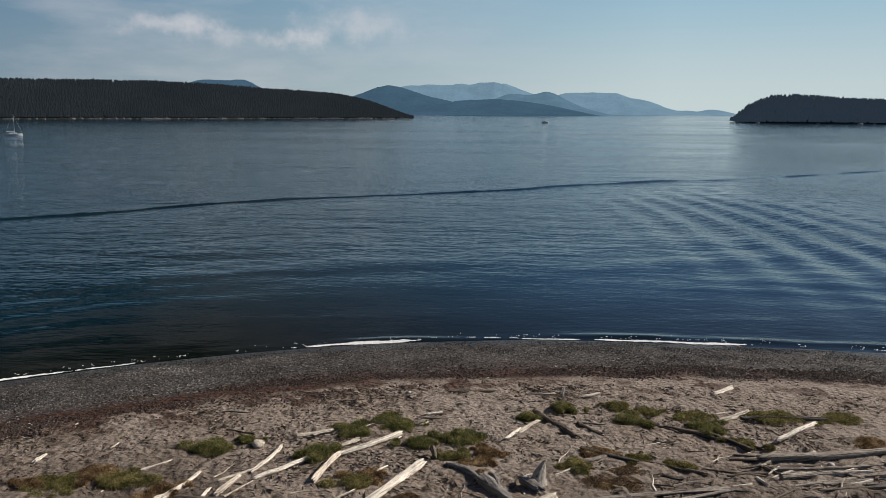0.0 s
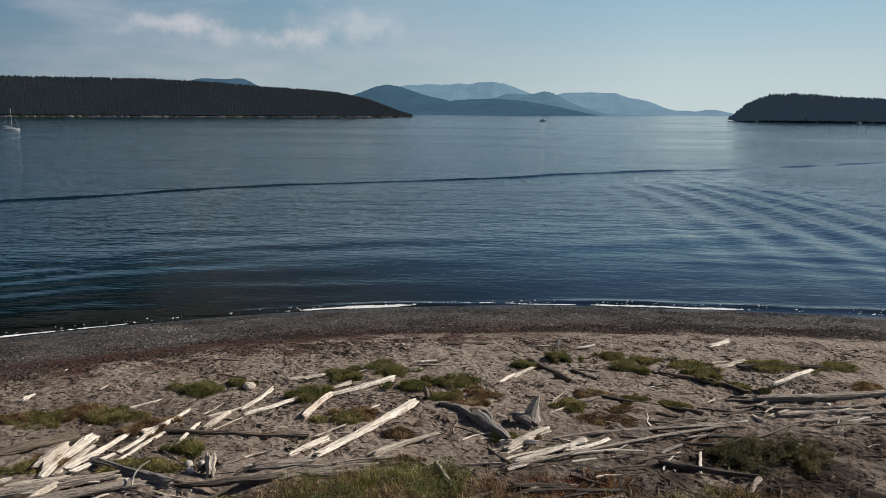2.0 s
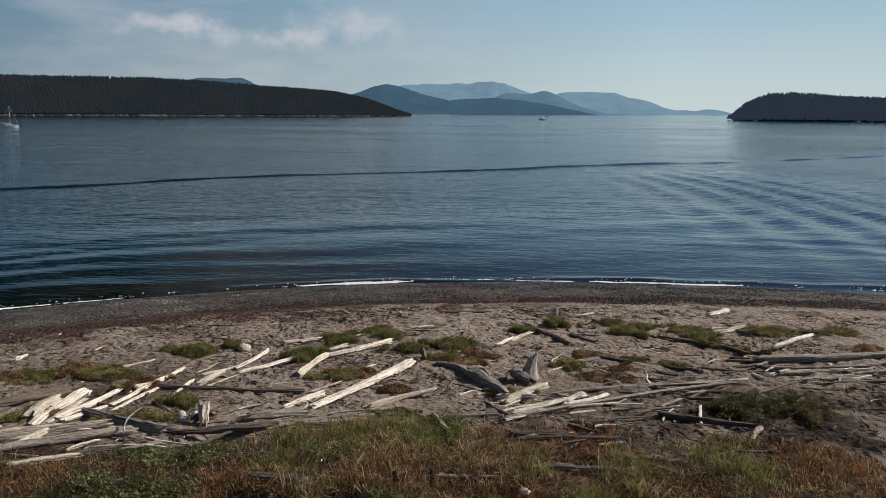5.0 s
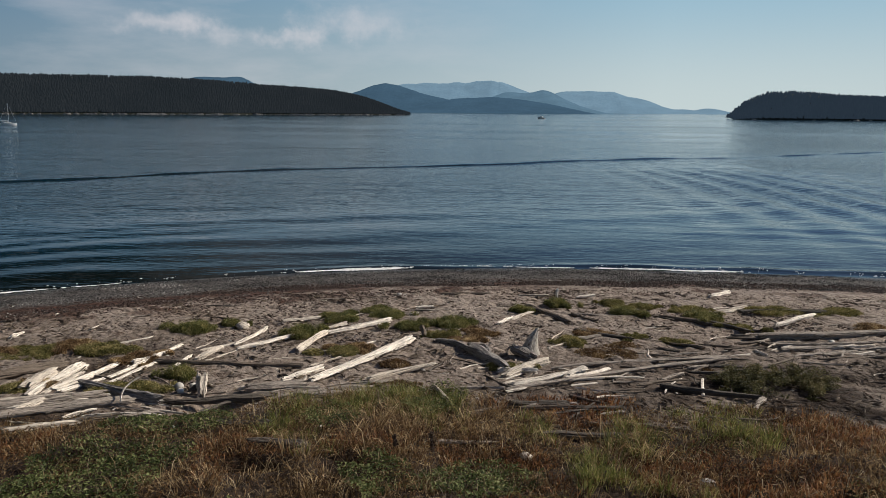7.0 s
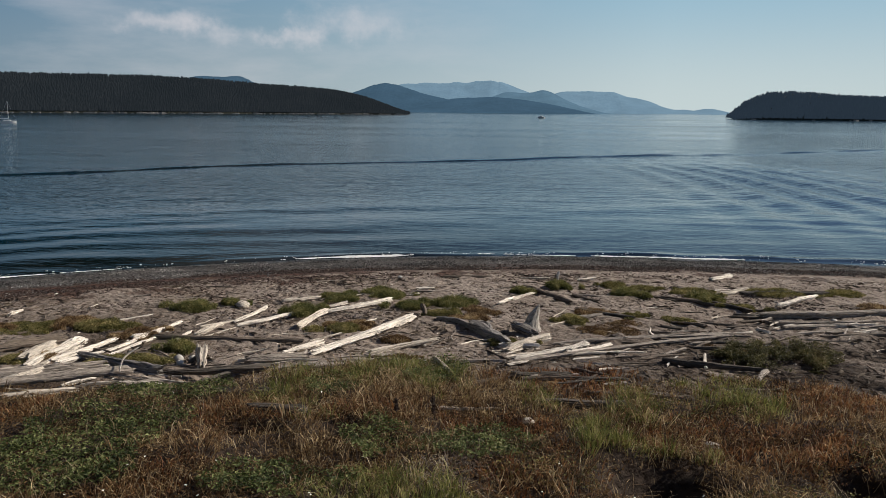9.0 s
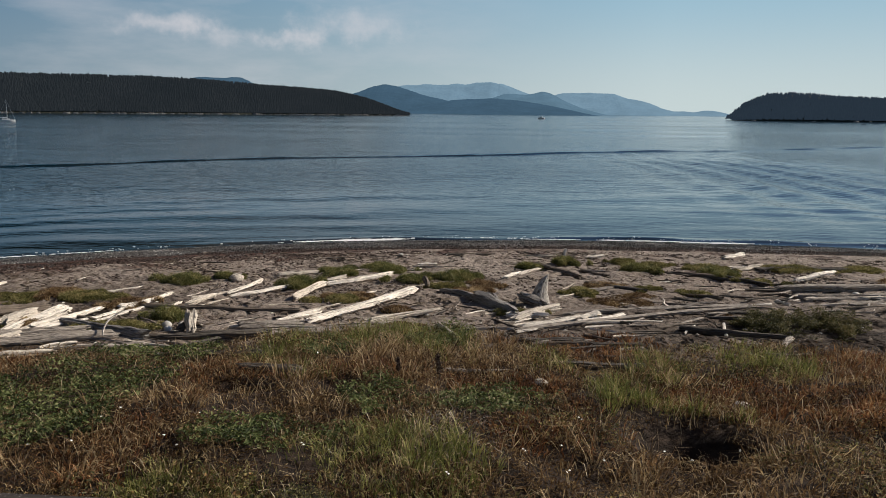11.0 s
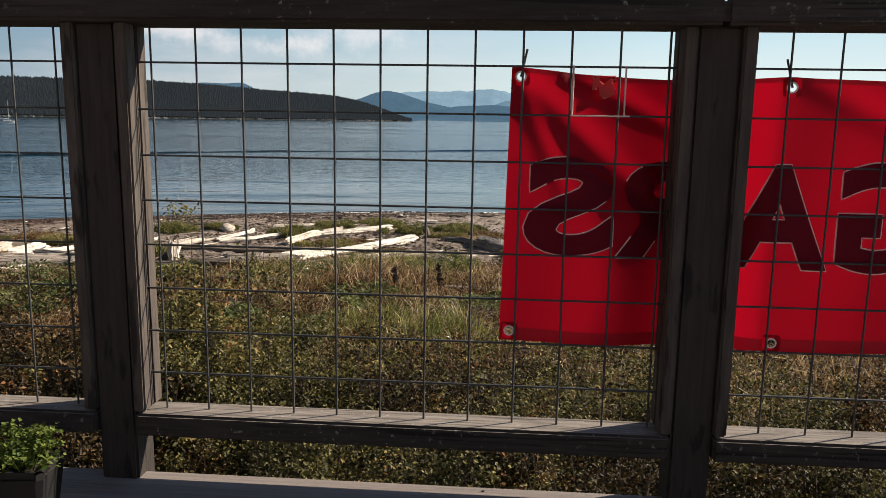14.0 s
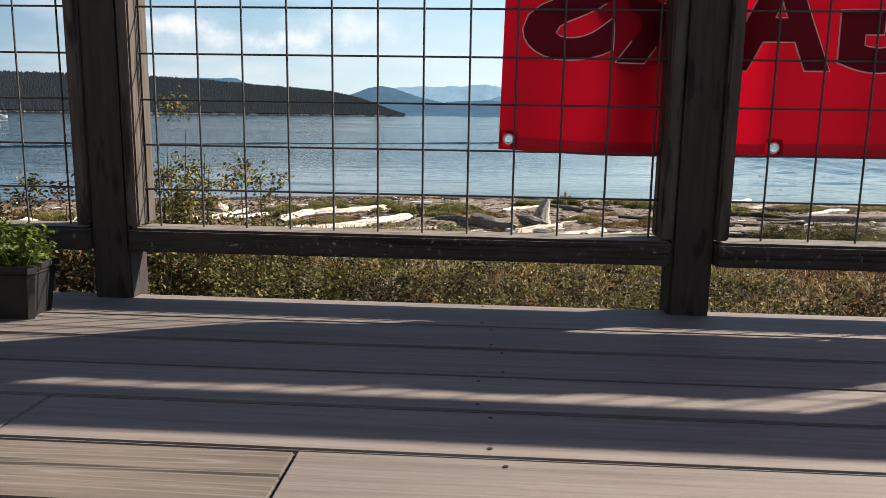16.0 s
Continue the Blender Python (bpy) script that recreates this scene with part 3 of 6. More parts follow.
# ---- ground and water ----
def build_ground():
    xs = np.concatenate([(-4000, -1500, -600, -250, -120, -70, -50, -40, -34, -31), np.arange(-29, 29.01, 0.105), (31, 34, 40, 50, 70, 120, 250, 600, 1500, 4000)])
    ys = np.concatenate([(-4000, -1500, -500, -200, -80, -40, -20, -10, -5, 0), np.arange(2, 12.9, 0.13), np.arange(13, 27.01, 0.085), np.arange(27.13, 40.01, 0.13), (42, 46, 55, 75, 110)])

    def height(X, Y):
        s = shore_y(X) - Y
        dry = smooth01(s, 7.5, 11.0) * smooth01(Y, 9.0, 14.0)
        pits = np.maximum(lumps(X, Y, 2.3, 3.0, 1), -0.4) * 0.02 + np.minimum(lumps(X, Y, 4.2, 13.0, 1), 0.2) * 0.085 + lumps(X, Y, 0.35, 7.0, 2) * 0.06
        gravel = lumps(X, Y, 0.5, 1.0, 2) * 0.03
        berm = 0.05 * np.exp(-((s - 8.6) / 0.7) ** 2)
        return land(X, Y) + dry * pits + (1 - dry) * gravel * smooth01(s, 0, 2) + berm + (lumps(X, Y, 0.8, 5.0, 2) * 0.1) * (1 - smooth01(Y, 10.0, 14.0))
    me, X, Y = grid_mesh("ground", xs, ys, height, ground_material())
    wet = 1 - smooth01(shore_y(X) - Y + lumps(X, Y, 0.5, 2.0, 3) * 0.5, 0.6, 2.0)
    s = shore_y(X) - Y - tide(X) + lumps(X, Y, 0.35, 2.0, 3) * 0.6
    zone(me, "gravel", 1 - smooth01(s, 6.8, 9.0))
    bands = np.exp(-((s - 7.5) / 0.75) ** 2) * 1.7 + 0.45 * np.exp(-((s - 5.7) / 0.4) ** 2) * (lumps(X, Y, 0.2, 4.0) > -0.1) + 0.85 * np.exp(-((s - 9.4) / 1.4) ** 2) * (lumps(X, Y, 1.3, 6.0, 3) > 0.08)
    zone(me, "wrack", bands * (0.85 + 0.5 * lumps(X, Y, 1.1, 8.0, 3)))
    zone(me, "wet", wet)
    edge = 13.2 + 1.3 * lumps(X, Y, 0.22, 9.0, 3) + 1.6 * np.exp(-((X + 0.5) / 3.5) ** 2)
    dirt = np.maximum(1.1 * np.exp(-((X - 4.6) / 4.6) ** 2 - ((Y - 15.0) / 2.0) ** 2), np.maximum(1.2 * np.exp(-((X - 7.8) / 5.2) ** 2 - ((Y - 16.0) / 2.9) ** 2), 0.8 * np.exp(-((X + 10.0) / 3.4) ** 2 - ((Y - 16.6) / 2.6) ** 2))) * np.clip(0.75 + 1.1 * lumps(X, Y, 0.9, 14.0, 3), 0, 1.2)
    zone(me, "soil", np.maximum((1 - smooth01(Y, edge - 1.0, edge + 0.5)) * 0.95, dirt))
    tagged(new("ground", me), "grey sand and dark gravel beach with seaweed lines and a soil bank", "ground", kind="structure")


def waves(X, Y):
    s = Y - shore_y(X)
    z = np.zeros_like(X, dtype=float)
    # long dark wake line
    line = np.interp(X, (-90, -60, -50, -42, -34, -25, -10, 0, 10, 27, 40, 62, 80, 120), (48, 66, 72, 79, 88, 94.5, 102, 108.5, 117, 127, 132, 147, 160, 185))
    d = (Y - line - 1.0 * lumps(X, Y, 0.03, 3.0, 2) - 0.8 * lumps(X, Y, 0.16, 8.0, 2)) / 1.22
    z += 0.16 * np.exp(-(d / 0.32) ** 2) * np.clip(0.8 + 0.9 * lumps(X, Y, 0.1, 12.0, 2), 0.4, 1.3)
    # wake waves spreading on the sunny side
    u = X + 0.0022 * (Y - 68) ** 2 + 1.3 * lumps(X, Y, 0.04, 5.0, 2)
    z += 0.19 * np.sin(u * 2 * np.pi / 4.4) * np.clip(0.75 + 0.6 * lumps(X, Y, 0.05, 15.0, 2), 0.1, 1.2) * np.exp(-((X - 27) / 13) ** 2 - ((Y - 82) / 30) ** 2)
    v = (Y - 0.85 * X) / 1.31 + 1.2 * lumps(X, Y, 0.05, 6.0, 2)
    z += 0.015 * np.sin(v * 2 * np.pi / 2.9) * np.clip(0.5 + lumps(X, Y, 0.07, 16.0, 2), 0, 1.1) * np.exp(-((X + 38) / 20) ** 2 - ((Y - 66) / 22) ** 2)
    q = 0.8 * Y - 0.36 * X + 2.5 * lumps(X, Y, 0.035, 31.0, 2)
    z += 0.045 * np.sin(q * 2 * np.pi / 7.5) * np.exp(-((X - 4) / 26) ** 2 - ((Y - 54) / 15) ** 2) * np.clip(0.55 + lumps(X, Y, 0.06, 33.0, 2), 0, 1)
    # low swell that lifts and breaks at the edge
    z += 0.02 * np.clip(0.3 + lumps(X, Y, 0.09, 22.0, 2), 0, 1) * np.sin((s + 0.12 * X + 2.2 * lumps(X, Y, 0.08, 2.0, 2)) * 2 * np.pi / 4.3) * smooth01(s, 0, 3) * (1 - smooth01(s, 12, 30))
    crest = 0.75 + 0.55 * lumps(X, Y * 0, 0.13, 4.0, 2)
    z += 0.13 * smooth01(X, -16, -2) * np.exp(-((s - crest) / 0.35) ** 2) * np.clip(0.5 + lumps(X, Y * 0, 0.16, 9.0, 2) * 1.4, 0.1, 1)
    return z


def build_water():
    xs = np.concatenate([(-4600, -2600, -1300, -700, -400, -250, -160, -110, -85), np.arange(-70, 100.01, 0.55), (115, 140, 180, 260, 400, 700, 1300, 2600, 4600)])
    ys = np.concatenate([(-400, -100, 0, 12, 18, 22), np.arange(25, 60.01, 0.25), np.arange(60.35, 175.01, 0.35), (178, 185, 200, 230, 280, 360, 500, 800, 1400, 2500, 4600)])
    me, X, Y = grid_mesh("water", xs, ys, waves, water_material())
    zone(me, "calm", (1 - smooth01(Y - shore_y(X) + 6 * lumps(X, Y, 0.06, 13.0, 2), 8.0, 45.0)) * (1 - 0.2 * smooth01(X, -15, 25)))
    zone(me, "shallow", 1 - smooth01(Y - shore_y(X) + 1.5 * lumps(X, Y, 0.1, 3.0, 2), 1.0, 16.0))
    tagged(new("water", me), "calm dark blue sea water with small ripples and wake lines", "water", kind="structure")


build_ground()
build_water()


def build_foam():
    """Ragged strips of foam where the small waves break, and loose specks."""
    rng = np.random.default_rng(5)
    xs, rows = np.arange(-26, 26, 0.045), 26
    strong = np.interp(xs, (-26, -20, -17.5, -15, -9.5, -8.5, -4.5, -3.5, 0, 3.5, 4.5, 5.5, 11.5, 12.5, 14, 20), (0.7, 0.85, 0.9, 0.3, 0.42, 0.9, 1.0, 0.35, 0.55, 0.85, 0.4, 0.9, 1.0, 0.25, 0.3, 0.6))
    strong = strong * (0.85 + 0.4 * lumps(xs, xs * 0, 0.6, 2.0, 3))
    off = 0.05 + 0.35 * lumps(xs, xs * 0, 0.22, 1.0, 3)
    X = np.repeat(xs[None, :], rows, 0) + rng.normal(0, 0.012, (rows, len(xs)))
    row = np.arange(rows)[:, None]
    Y = shore_y(X) + off[None, :] + 0.045 * row + rng.normal(0, 0.012, X.shape)
    Z = np.maximum(waves(X, Y), land(X, Y)) + 0.01 + rng.uniform(0, 0.02, X.shape)
    tear, lace = lumps(X, Y, 3.0, 6.0, 3), np.abs(lumps(X * 0.6, Y, 2.2, 16.0, 3))
    mass = strong[None, :] * np.exp(-((row - 4.0) / (1.2 + 4.2 * strong[None, :] ** 2)) ** 2) + 0.3 * tear
    thin = (lace < 0.028) & (row > 4) & (strong[None, :] + 0.5 * lumps(X, Y, 0.3, 19.0, 2) > 0.25) & (rng.random(X.shape) < 0.4 - 0.015 * row)
    V = np.stack([X.ravel(), Y.ravel(), Z.ravel()], 1)
    n = len(xs)
    Fc = [(r * n + i, r * n + i + 1, (r + 1) * n + i + 1, (r + 1) * n + i) for r in range(rows - 1) for i in range(n - 1) if mass[r, i] > 0.44 or thin[r, i]]
    tagged(new("shore_foam", mesh_from("shore_foam", V, Fc, M_FOAM)), "thin white foam of small waves breaking on gravel", "foam", kind="stuff")


build_foam()


# ---- distance: wooded islands, ranges, boats ----
def conifers(rng, x, y, z, h):
    """Far firs: three ragged skirts and a spire each, all in one mesh."""
    V, Fc = [], []
    for px, py, pz, ph in zip(x, y, z, h):
        w = ph * rng.uniform(0.3, 0.52)
        for lo, hi, f in ((0.0, 0.62, 1.0), (0.22, 0.84, 0.9), (0.5, 1.0, 0.66)):
            b, a0 = len(V), rng.uniform(0, 6.28)
            for k in range(6):
                rr = w * f * rng.uniform(0.65, 1.15)
                V.append((px + rr * math.cos(a0 + k * 1.047), py + rr * math.sin(a0 + k * 1.047), pz + ph * (lo + rng.uniform(-0.03, 0.05))))
            V.append((px + rng.normal(0, 0.1), py, pz + ph * hi))
            Fc += [(b + k, b + (k + 1) % 6, b + 6) for k in range(6)]
    return V, Fc


def island(label, ax, ay, bx, by, ridge, deep, count, tall, seed, needles, rocks):
    """A wooded island whose near shore runs from a to b; ridge: (share of the way, height with trees) pairs."""
    rng = np.random.default_rng(seed)
    us, hs = [r[0] for r in ridge], [r[1] * 1.055 for r in ridge]
    d = Vector((bx - ax, by - ay, 0))
    n = Vector((-d.y, d.x, 0)).normalized()
    if n.y < 0:
        n = -n
    U, W = np.linspace(0, 1, 90), np.linspace(-0.02, 1, 16)
    UU, WW = np.meshgrid(U, W)

    def height(u, w):
        top = np.maximum(np.interp(u, us, hs) - tall * 0.62, 0.4)
        return top * np.sin(np.clip(w * 1.9, 0, 1.57)) ** 0.8 * (1 - 0.9 * smooth01(w, 0.82, 1.0)) + np.where(w < 0.01, -2.0, 0.8)
    wob = 9 * lumps(UU * 40, UU * 0, 0.35, seed, 3)
    X = ax + d.x * UU + n.x * (WW * deep + wob)
    Y = ay + d.y * UU + n.y * (WW * deep + wob)
    Z = height(UU, WW) + lumps(X, Y, 0.02, seed, 3) * 1.5 * (WW > 0.1)
    i = (np.arange(15)[:, None] * 90 + np.arange(89)[None, :]).ravel()
    faces = np.stack([i, i + 1, i + 91, i + 90], 1)
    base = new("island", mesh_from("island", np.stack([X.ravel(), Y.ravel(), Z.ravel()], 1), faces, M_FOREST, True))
    tagged(base, label, "island", kind="structure")
    u, w = rng.uniform(0, 1, count), np.abs(rng.normal(0.02, 0.33, count))
    w = np.clip(w, 0.012, 0.8)
    wb = 9 * lumps(u * 40, u * 0, 0.35, seed, 3)
    h = np.minimum(rng.uniform(0.78, 1.05, count) * np.where(rng.random(count) < 0.04, 1.22, 1.0) * tall, np.interp(u, us, hs) * 1.1 + 1.5)
    V, Fc = conifers(rng, ax + d.x * u + n.x * (w * deep + wb), ay + d.y * u + n.y * (w * deep + wb), height(u, w) - 0.5, h)
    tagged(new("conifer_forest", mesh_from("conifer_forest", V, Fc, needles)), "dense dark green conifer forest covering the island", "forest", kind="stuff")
    # pale rocks along the waterline
    V, Fc = [], []
    for k in range(rocks):
        uu = rng.uniform(0, 1)
        wbb = float(9 * lumps(np.array([uu * 40]), np.array([0.0]), 0.35, seed, 3)[0])
        cx, cy, r = ax + d.x * uu + n.x * (wbb - 3), ay + d.y * uu + n.y * (wbb - 3), rng.uniform(0.4, 1.8)
        b = len(V)
        for j in range(7):
            a = j * 0.898
            V.append((cx + 2.8 * r * math.cos(a) * rng.uniform(0.7, 1.2), cy + r * math.sin(a) * rng.uniform(0.7, 1.2), -0.3))
        for j in range(7):
            a = j * 0.898
            V.append((cx + 1.9 * r * math.cos(a) * rng.uniform(0.6, 1.2), cy + 0.6 * r * math.sin(a), r * rng.uniform(0.5, 1.0)))
        Fc += [(b + j, b + (j + 1) % 7, b + 7 + (j + 1) % 7, b + 7 + j) for j in range(7)] + [tuple(b + 7 + j for j in range(7))]
    tagged(new("shore_rocks", mesh_from("shore_rocks", V, Fc, M_ROCK)), "pale bare rocks along the foot of the island", "rock", kind="stuff")


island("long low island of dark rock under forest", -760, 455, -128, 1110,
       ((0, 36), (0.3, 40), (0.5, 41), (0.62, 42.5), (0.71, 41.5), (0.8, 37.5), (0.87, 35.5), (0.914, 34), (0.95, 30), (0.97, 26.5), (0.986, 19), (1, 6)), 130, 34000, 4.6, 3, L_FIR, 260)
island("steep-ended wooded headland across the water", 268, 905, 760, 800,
       ((0, 4), (0.04, 20), (0.09, 31), (0.15, 32), (0.25, 28), (0.4, 25.5), (1, 24)), 130, 14000, 4.4, 8, L_FIR_HAZE, 12)


def far_range(label, y, ridge, material, seed):
    """One range of far hills; ridge: (x, height) along its skyline."""
    xs, ws = np.linspace(ridge[0][0], ridge[-1][0], 360), np.linspace(0, 1, 12)
    X, W = np.meshgrid(xs, ws)
    line = np.interp(xs, [r[0] for r in ridge], [r[1] for r in ridge])
    soft = np.ones(19) / 19
    line = np.convolve(np.pad(line, 9, mode="edge"), soft, mode="valid")
    line = line * (y + 290) / y * (1 + 0.035 * lumps(xs, xs * 0, 0.02, seed, 4)) + 1.1 * lumps(xs, xs * 0, 0.11, seed, 3)
    Z = line[None, :] * np.sin(np.clip(W * 1.6, 0, 1.57)) * (1 + 0.02 * lumps(X, W * 300, 0.012, seed, 3) * W * (1 - W)) - 1.0
    Y = y + W * 300 + lumps(X, X * 0, 0.006, seed, 2) * 25
    i = (np.arange(11)[:, None] * 360 + np.arange(359)[None, :]).ravel()
    me = mesh_from("backdrop", np.stack([X.ravel(), Y.ravel(), Z.ravel()], 1), np.stack([i, i + 1, i + 361, i + 360], 1), material, True)
    tagged(new("backdrop", me), label, "hills", kind="structure")


FAR_A, FAR_B, FAR_C = distance_material("near_haze_blue_hills", HILL_A, HILL_GLOW), distance_material("haze_blue_hills", HILL_B, HILL_GLOW), distance_material("pale_haze_blue_hills", HILL_C, HILL_GLOW)
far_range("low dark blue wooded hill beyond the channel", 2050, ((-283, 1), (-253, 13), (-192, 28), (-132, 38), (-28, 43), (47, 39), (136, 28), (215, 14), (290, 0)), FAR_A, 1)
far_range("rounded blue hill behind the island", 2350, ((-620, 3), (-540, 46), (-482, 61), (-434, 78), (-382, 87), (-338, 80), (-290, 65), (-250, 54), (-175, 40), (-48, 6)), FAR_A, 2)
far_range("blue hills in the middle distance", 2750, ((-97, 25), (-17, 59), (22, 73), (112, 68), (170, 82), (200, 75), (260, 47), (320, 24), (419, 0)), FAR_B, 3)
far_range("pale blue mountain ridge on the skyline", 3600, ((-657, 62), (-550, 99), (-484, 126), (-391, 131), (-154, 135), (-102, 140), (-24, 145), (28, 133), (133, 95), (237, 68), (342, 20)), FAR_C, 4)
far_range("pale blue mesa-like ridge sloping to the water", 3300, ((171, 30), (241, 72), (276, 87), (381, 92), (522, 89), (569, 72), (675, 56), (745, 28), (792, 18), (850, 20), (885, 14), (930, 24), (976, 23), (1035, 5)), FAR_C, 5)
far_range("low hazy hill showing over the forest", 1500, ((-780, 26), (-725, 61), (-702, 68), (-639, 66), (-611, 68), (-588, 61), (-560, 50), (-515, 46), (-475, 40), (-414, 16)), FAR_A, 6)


def hull(length, beam, high, material):
    V, Fc, n = [], [], 12
    for k in range(n + 1):
        t = k / n
        w = beam / 2 * math.sin(math.pi * min(0.5, 0.22 + t * 0.45)) * (1 - max(0, t - 0.45) ** 2 / 0.3025)
        V += [(length * (t - 0.5), -w * 0.5, -0.2), (length * (t - 0.5), -w, high * (1 + 0.25 * t)), (length * (t - 0.5), w, high * (1 + 0.25 * t)), (length * (t - 0.5), w * 0.5, -0.2)]
    for k in range(n):
        b = 4 * k
        Fc += [(b + j, b + j + 1, b + j + 5, b + j + 4) for j in range(3)]
    Fc += [(0, 1, 2, 3), (4 * n + 3, 4 * n + 2, 4 * n + 1, 4 * n)]
    return mesh_from("hull", V, Fc, material)


def sailboat(x, y, heading):
    ob = tagged(new("sailboat"), "small white sailing boat with bare mast on the water", "boat")
    ob.matrix_world = pose(x, y, 0, 0, 0, heading)
    part("hull", hull(6.6, 2.2, 0.75, M_HULL), ob)
    part("cabin", box_mesh("cabin", -1.5, 1.3, -0.65, 0.65, 0.75, 1.25, M_HULL, 0.15), ob)
    mast = part("mast", box_mesh("mast", 0.4, 0.52, -0.06, 0.06, 0.8, 8.8, M_HULL, 0.02), ob)
    part("boom", box_mesh("boom", -2.5, 0.4, -0.12, 0.12, 1.6, 1.9, M_HULL, 0.06), ob, "furled sail on boom")
    for x1 in (3.2, -3.2):
        me = mesh_from("stay", [(0.45, 0, 8.7), (0.49, 0, 8.7), (x1 + 0.02, 0, 0.9), (x1 - 0.02, 0, 0.9), (0.47, 0.03, 8.7), (x1, 0.03, 0.9)], [(0, 1, 2, 3), (1, 4, 5, 2), (4, 0, 3, 5)], M_HULL)
        part("stay", me, mast)


def motorboat(x, y, heading):
    ob = tagged(new("motorboat"), "distant white motor boat under way", "boat")
    ob.matrix_world = pose(x, y, 0, 0, 0, heading)
    part("hull", hull(7.0, 2.4, 1.1, M_HULL), ob)
    part("cabin", box_mesh("cabin", -1.4, 1.3, -0.9, 0.9, 1.1, 2.4, M_HULL, 0.2), ob)


sailboat(-197.0, 297.0, 25)
motorboat(42.3, 763, 160)


# ---- deck ----
DECK_Z = 3.42
EDGE_Y = 2.69


def build_deck():
    deck = tagged(new("deck"), "weathered grey-brown timber deck with long boards", "deck", kind="structure")
    rng = random.Random(4)
    part("rim_joist", box_mesh("rim_joist", -6.0, 6.0, EDGE_Y - 0.05, EDGE_Y - 0.012, DECK_Z - 0.27, DECK_Z - 0.03, M_RAIL), deck)
    for k in range(11):
        x = -5.5 + 1.1 * k
        part("joist", box_mesh("joist", x - 0.02, x + 0.02, -3.4, EDGE_Y - 0.052, DECK_Z - 0.22, DECK_Z - 0.032, M_RAIL), deck)
    for k in range(4):
        x = -5.4 + 3.6 * k
        part("footing_post", box_mesh("footing_post", x - 0.06, x + 0.06, 2.35, 2.47, 1.9, DECK_Z - 0.03, M_RAIL_UP), deck)
    edges = [EDGE_Y, 2.498] + [2.345 - 0.1535 * k for k in range(38)]
    cuts = {4: -0.65, 5: -0.23}
    for k, (far, near) in enumerate(zip(edges, edges[1:])):
        cut = cuts.get(k, rng.choice((-1, 1)) * rng.uniform(1.6, 3.2))
        for x0, x1 in ((-6.0, cut - 0.0012), (cut + 0.0012, 6.0)):
            dz = rng.uniform(-0.0012, 0.0012)
            m = box_mesh("deck_board", x0, x1, near + 0.0035, far - 0.0035, DECK_Z - 0.03 + dz, DECK_Z + dz, M_DECK_GRAIN if k == 5 and x0 < -1 else M_DECK, 0.003)
            part("deck_board", m, deck)
    # screw heads, in pairs over the joists
    for k, (far, near) in enumerate(zip(edges[:9], edges[1:10])):
        for j in range(3, 8):
            x = -5.5 + 1.1 * j + 0.02 * (k % 3)
            for y in (near + 0.025, far - 0.025):
                part("screw_head", SCREW, deck).location = (x, y, DECK_Z + 0.0014)


def disc(name, r, h, material, n=10):
    V = [(r * math.cos(a * 6.2832 / n), r * math.sin(a * 6.2832 / n), z) for z in (0, h) for a in range(n)]
    return mesh_from(name, V, [tuple(range(n, 2 * n))] + [(k, (k + 1) % n, n + (k + 1) % n, n + k) for k in range(n)], material)


SCREW = disc("screw_head", 0.0035, 0.0006, M_POT, 8)
build_deck()


# ---- railing ----
RAIL_Y = 2.68
BAY = 1.313
CELL = 0.1016


def paler_top(ob):
    """The upper faces of a rail get a paler wood with denser flakes."""
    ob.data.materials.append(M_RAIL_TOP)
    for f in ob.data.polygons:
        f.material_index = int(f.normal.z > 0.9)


def build_railing():
    rail = tagged(new("deck_railing"), "weathered timber railing with welded wire mesh panels", "railing", kind="structure")
    posts = [-0.8575 + BAY * k for k in range(-3, 2)] + [2.05, 3.36, 4.67]
    for c in posts:
        part("post", box_mesh("post", c - 0.0445, c + 0.0445, 2.643, 2.732, DECK_Z - 0.25, 4.464, M_RAIL_UP, 0.006), rail)
        for side in (-1, 1):
            x = sorted((c + side * 0.0455, c + side * 0.0735))
            part("nailer", box_mesh("nailer", x[0], x[1], 2.634, 2.676, 3.59, 4.464, M_NAILER, 0.004), rail)
            part("nailer", box_mesh("nailer", x[0], x[1], 2.684, 2.726, 3.59, 4.464, M_NAILER, 0.004), rail)
        part("bracket", box_mesh("bracket", c - 0.062, c + 0.062, 2.655, 2.72, 3.535, 3.575, M_RAIL_UP, 0.004), rail)
    part("top_rail", box_mesh("top_rail", -4.9, 0.4569, 2.607, 2.747, 4.462, 4.514, M_RAIL, 0.007), rail, "weathered grey top rail")
    part("top_rail", box_mesh("top_rail", 0.4575, 4.8, 2.607, 2.747, 4.462, 4.514, M_RAIL, 0.007), rail, "weathered grey top rail")
    vert = wire_mesh(0.935, "z")
    for a, b in zip(posts, posts[1:]):
        paler_top(part("bottom_rail", box_mesh("bottom_rail", a + 0.047, b - 0.047, 2.632, 2.722, 3.532, 3.586, M_RAIL, 0.006), rail))
        flat = wire_mesh(b - a - 0.10, "x")
        first = a + 0.055 if a > 0 else a + 0.1055 if a > -1 else a + 0.0825
        x = first
        while x < b - 0.05:
            part("wire", vert, rail).location = (x, RAIL_Y, 3.55)
            x += CELL
        for j in range(9):
            part("wire", flat, rail).location = (a + 0.05, RAIL_Y + 0.004, 3.57 + CELL * j)


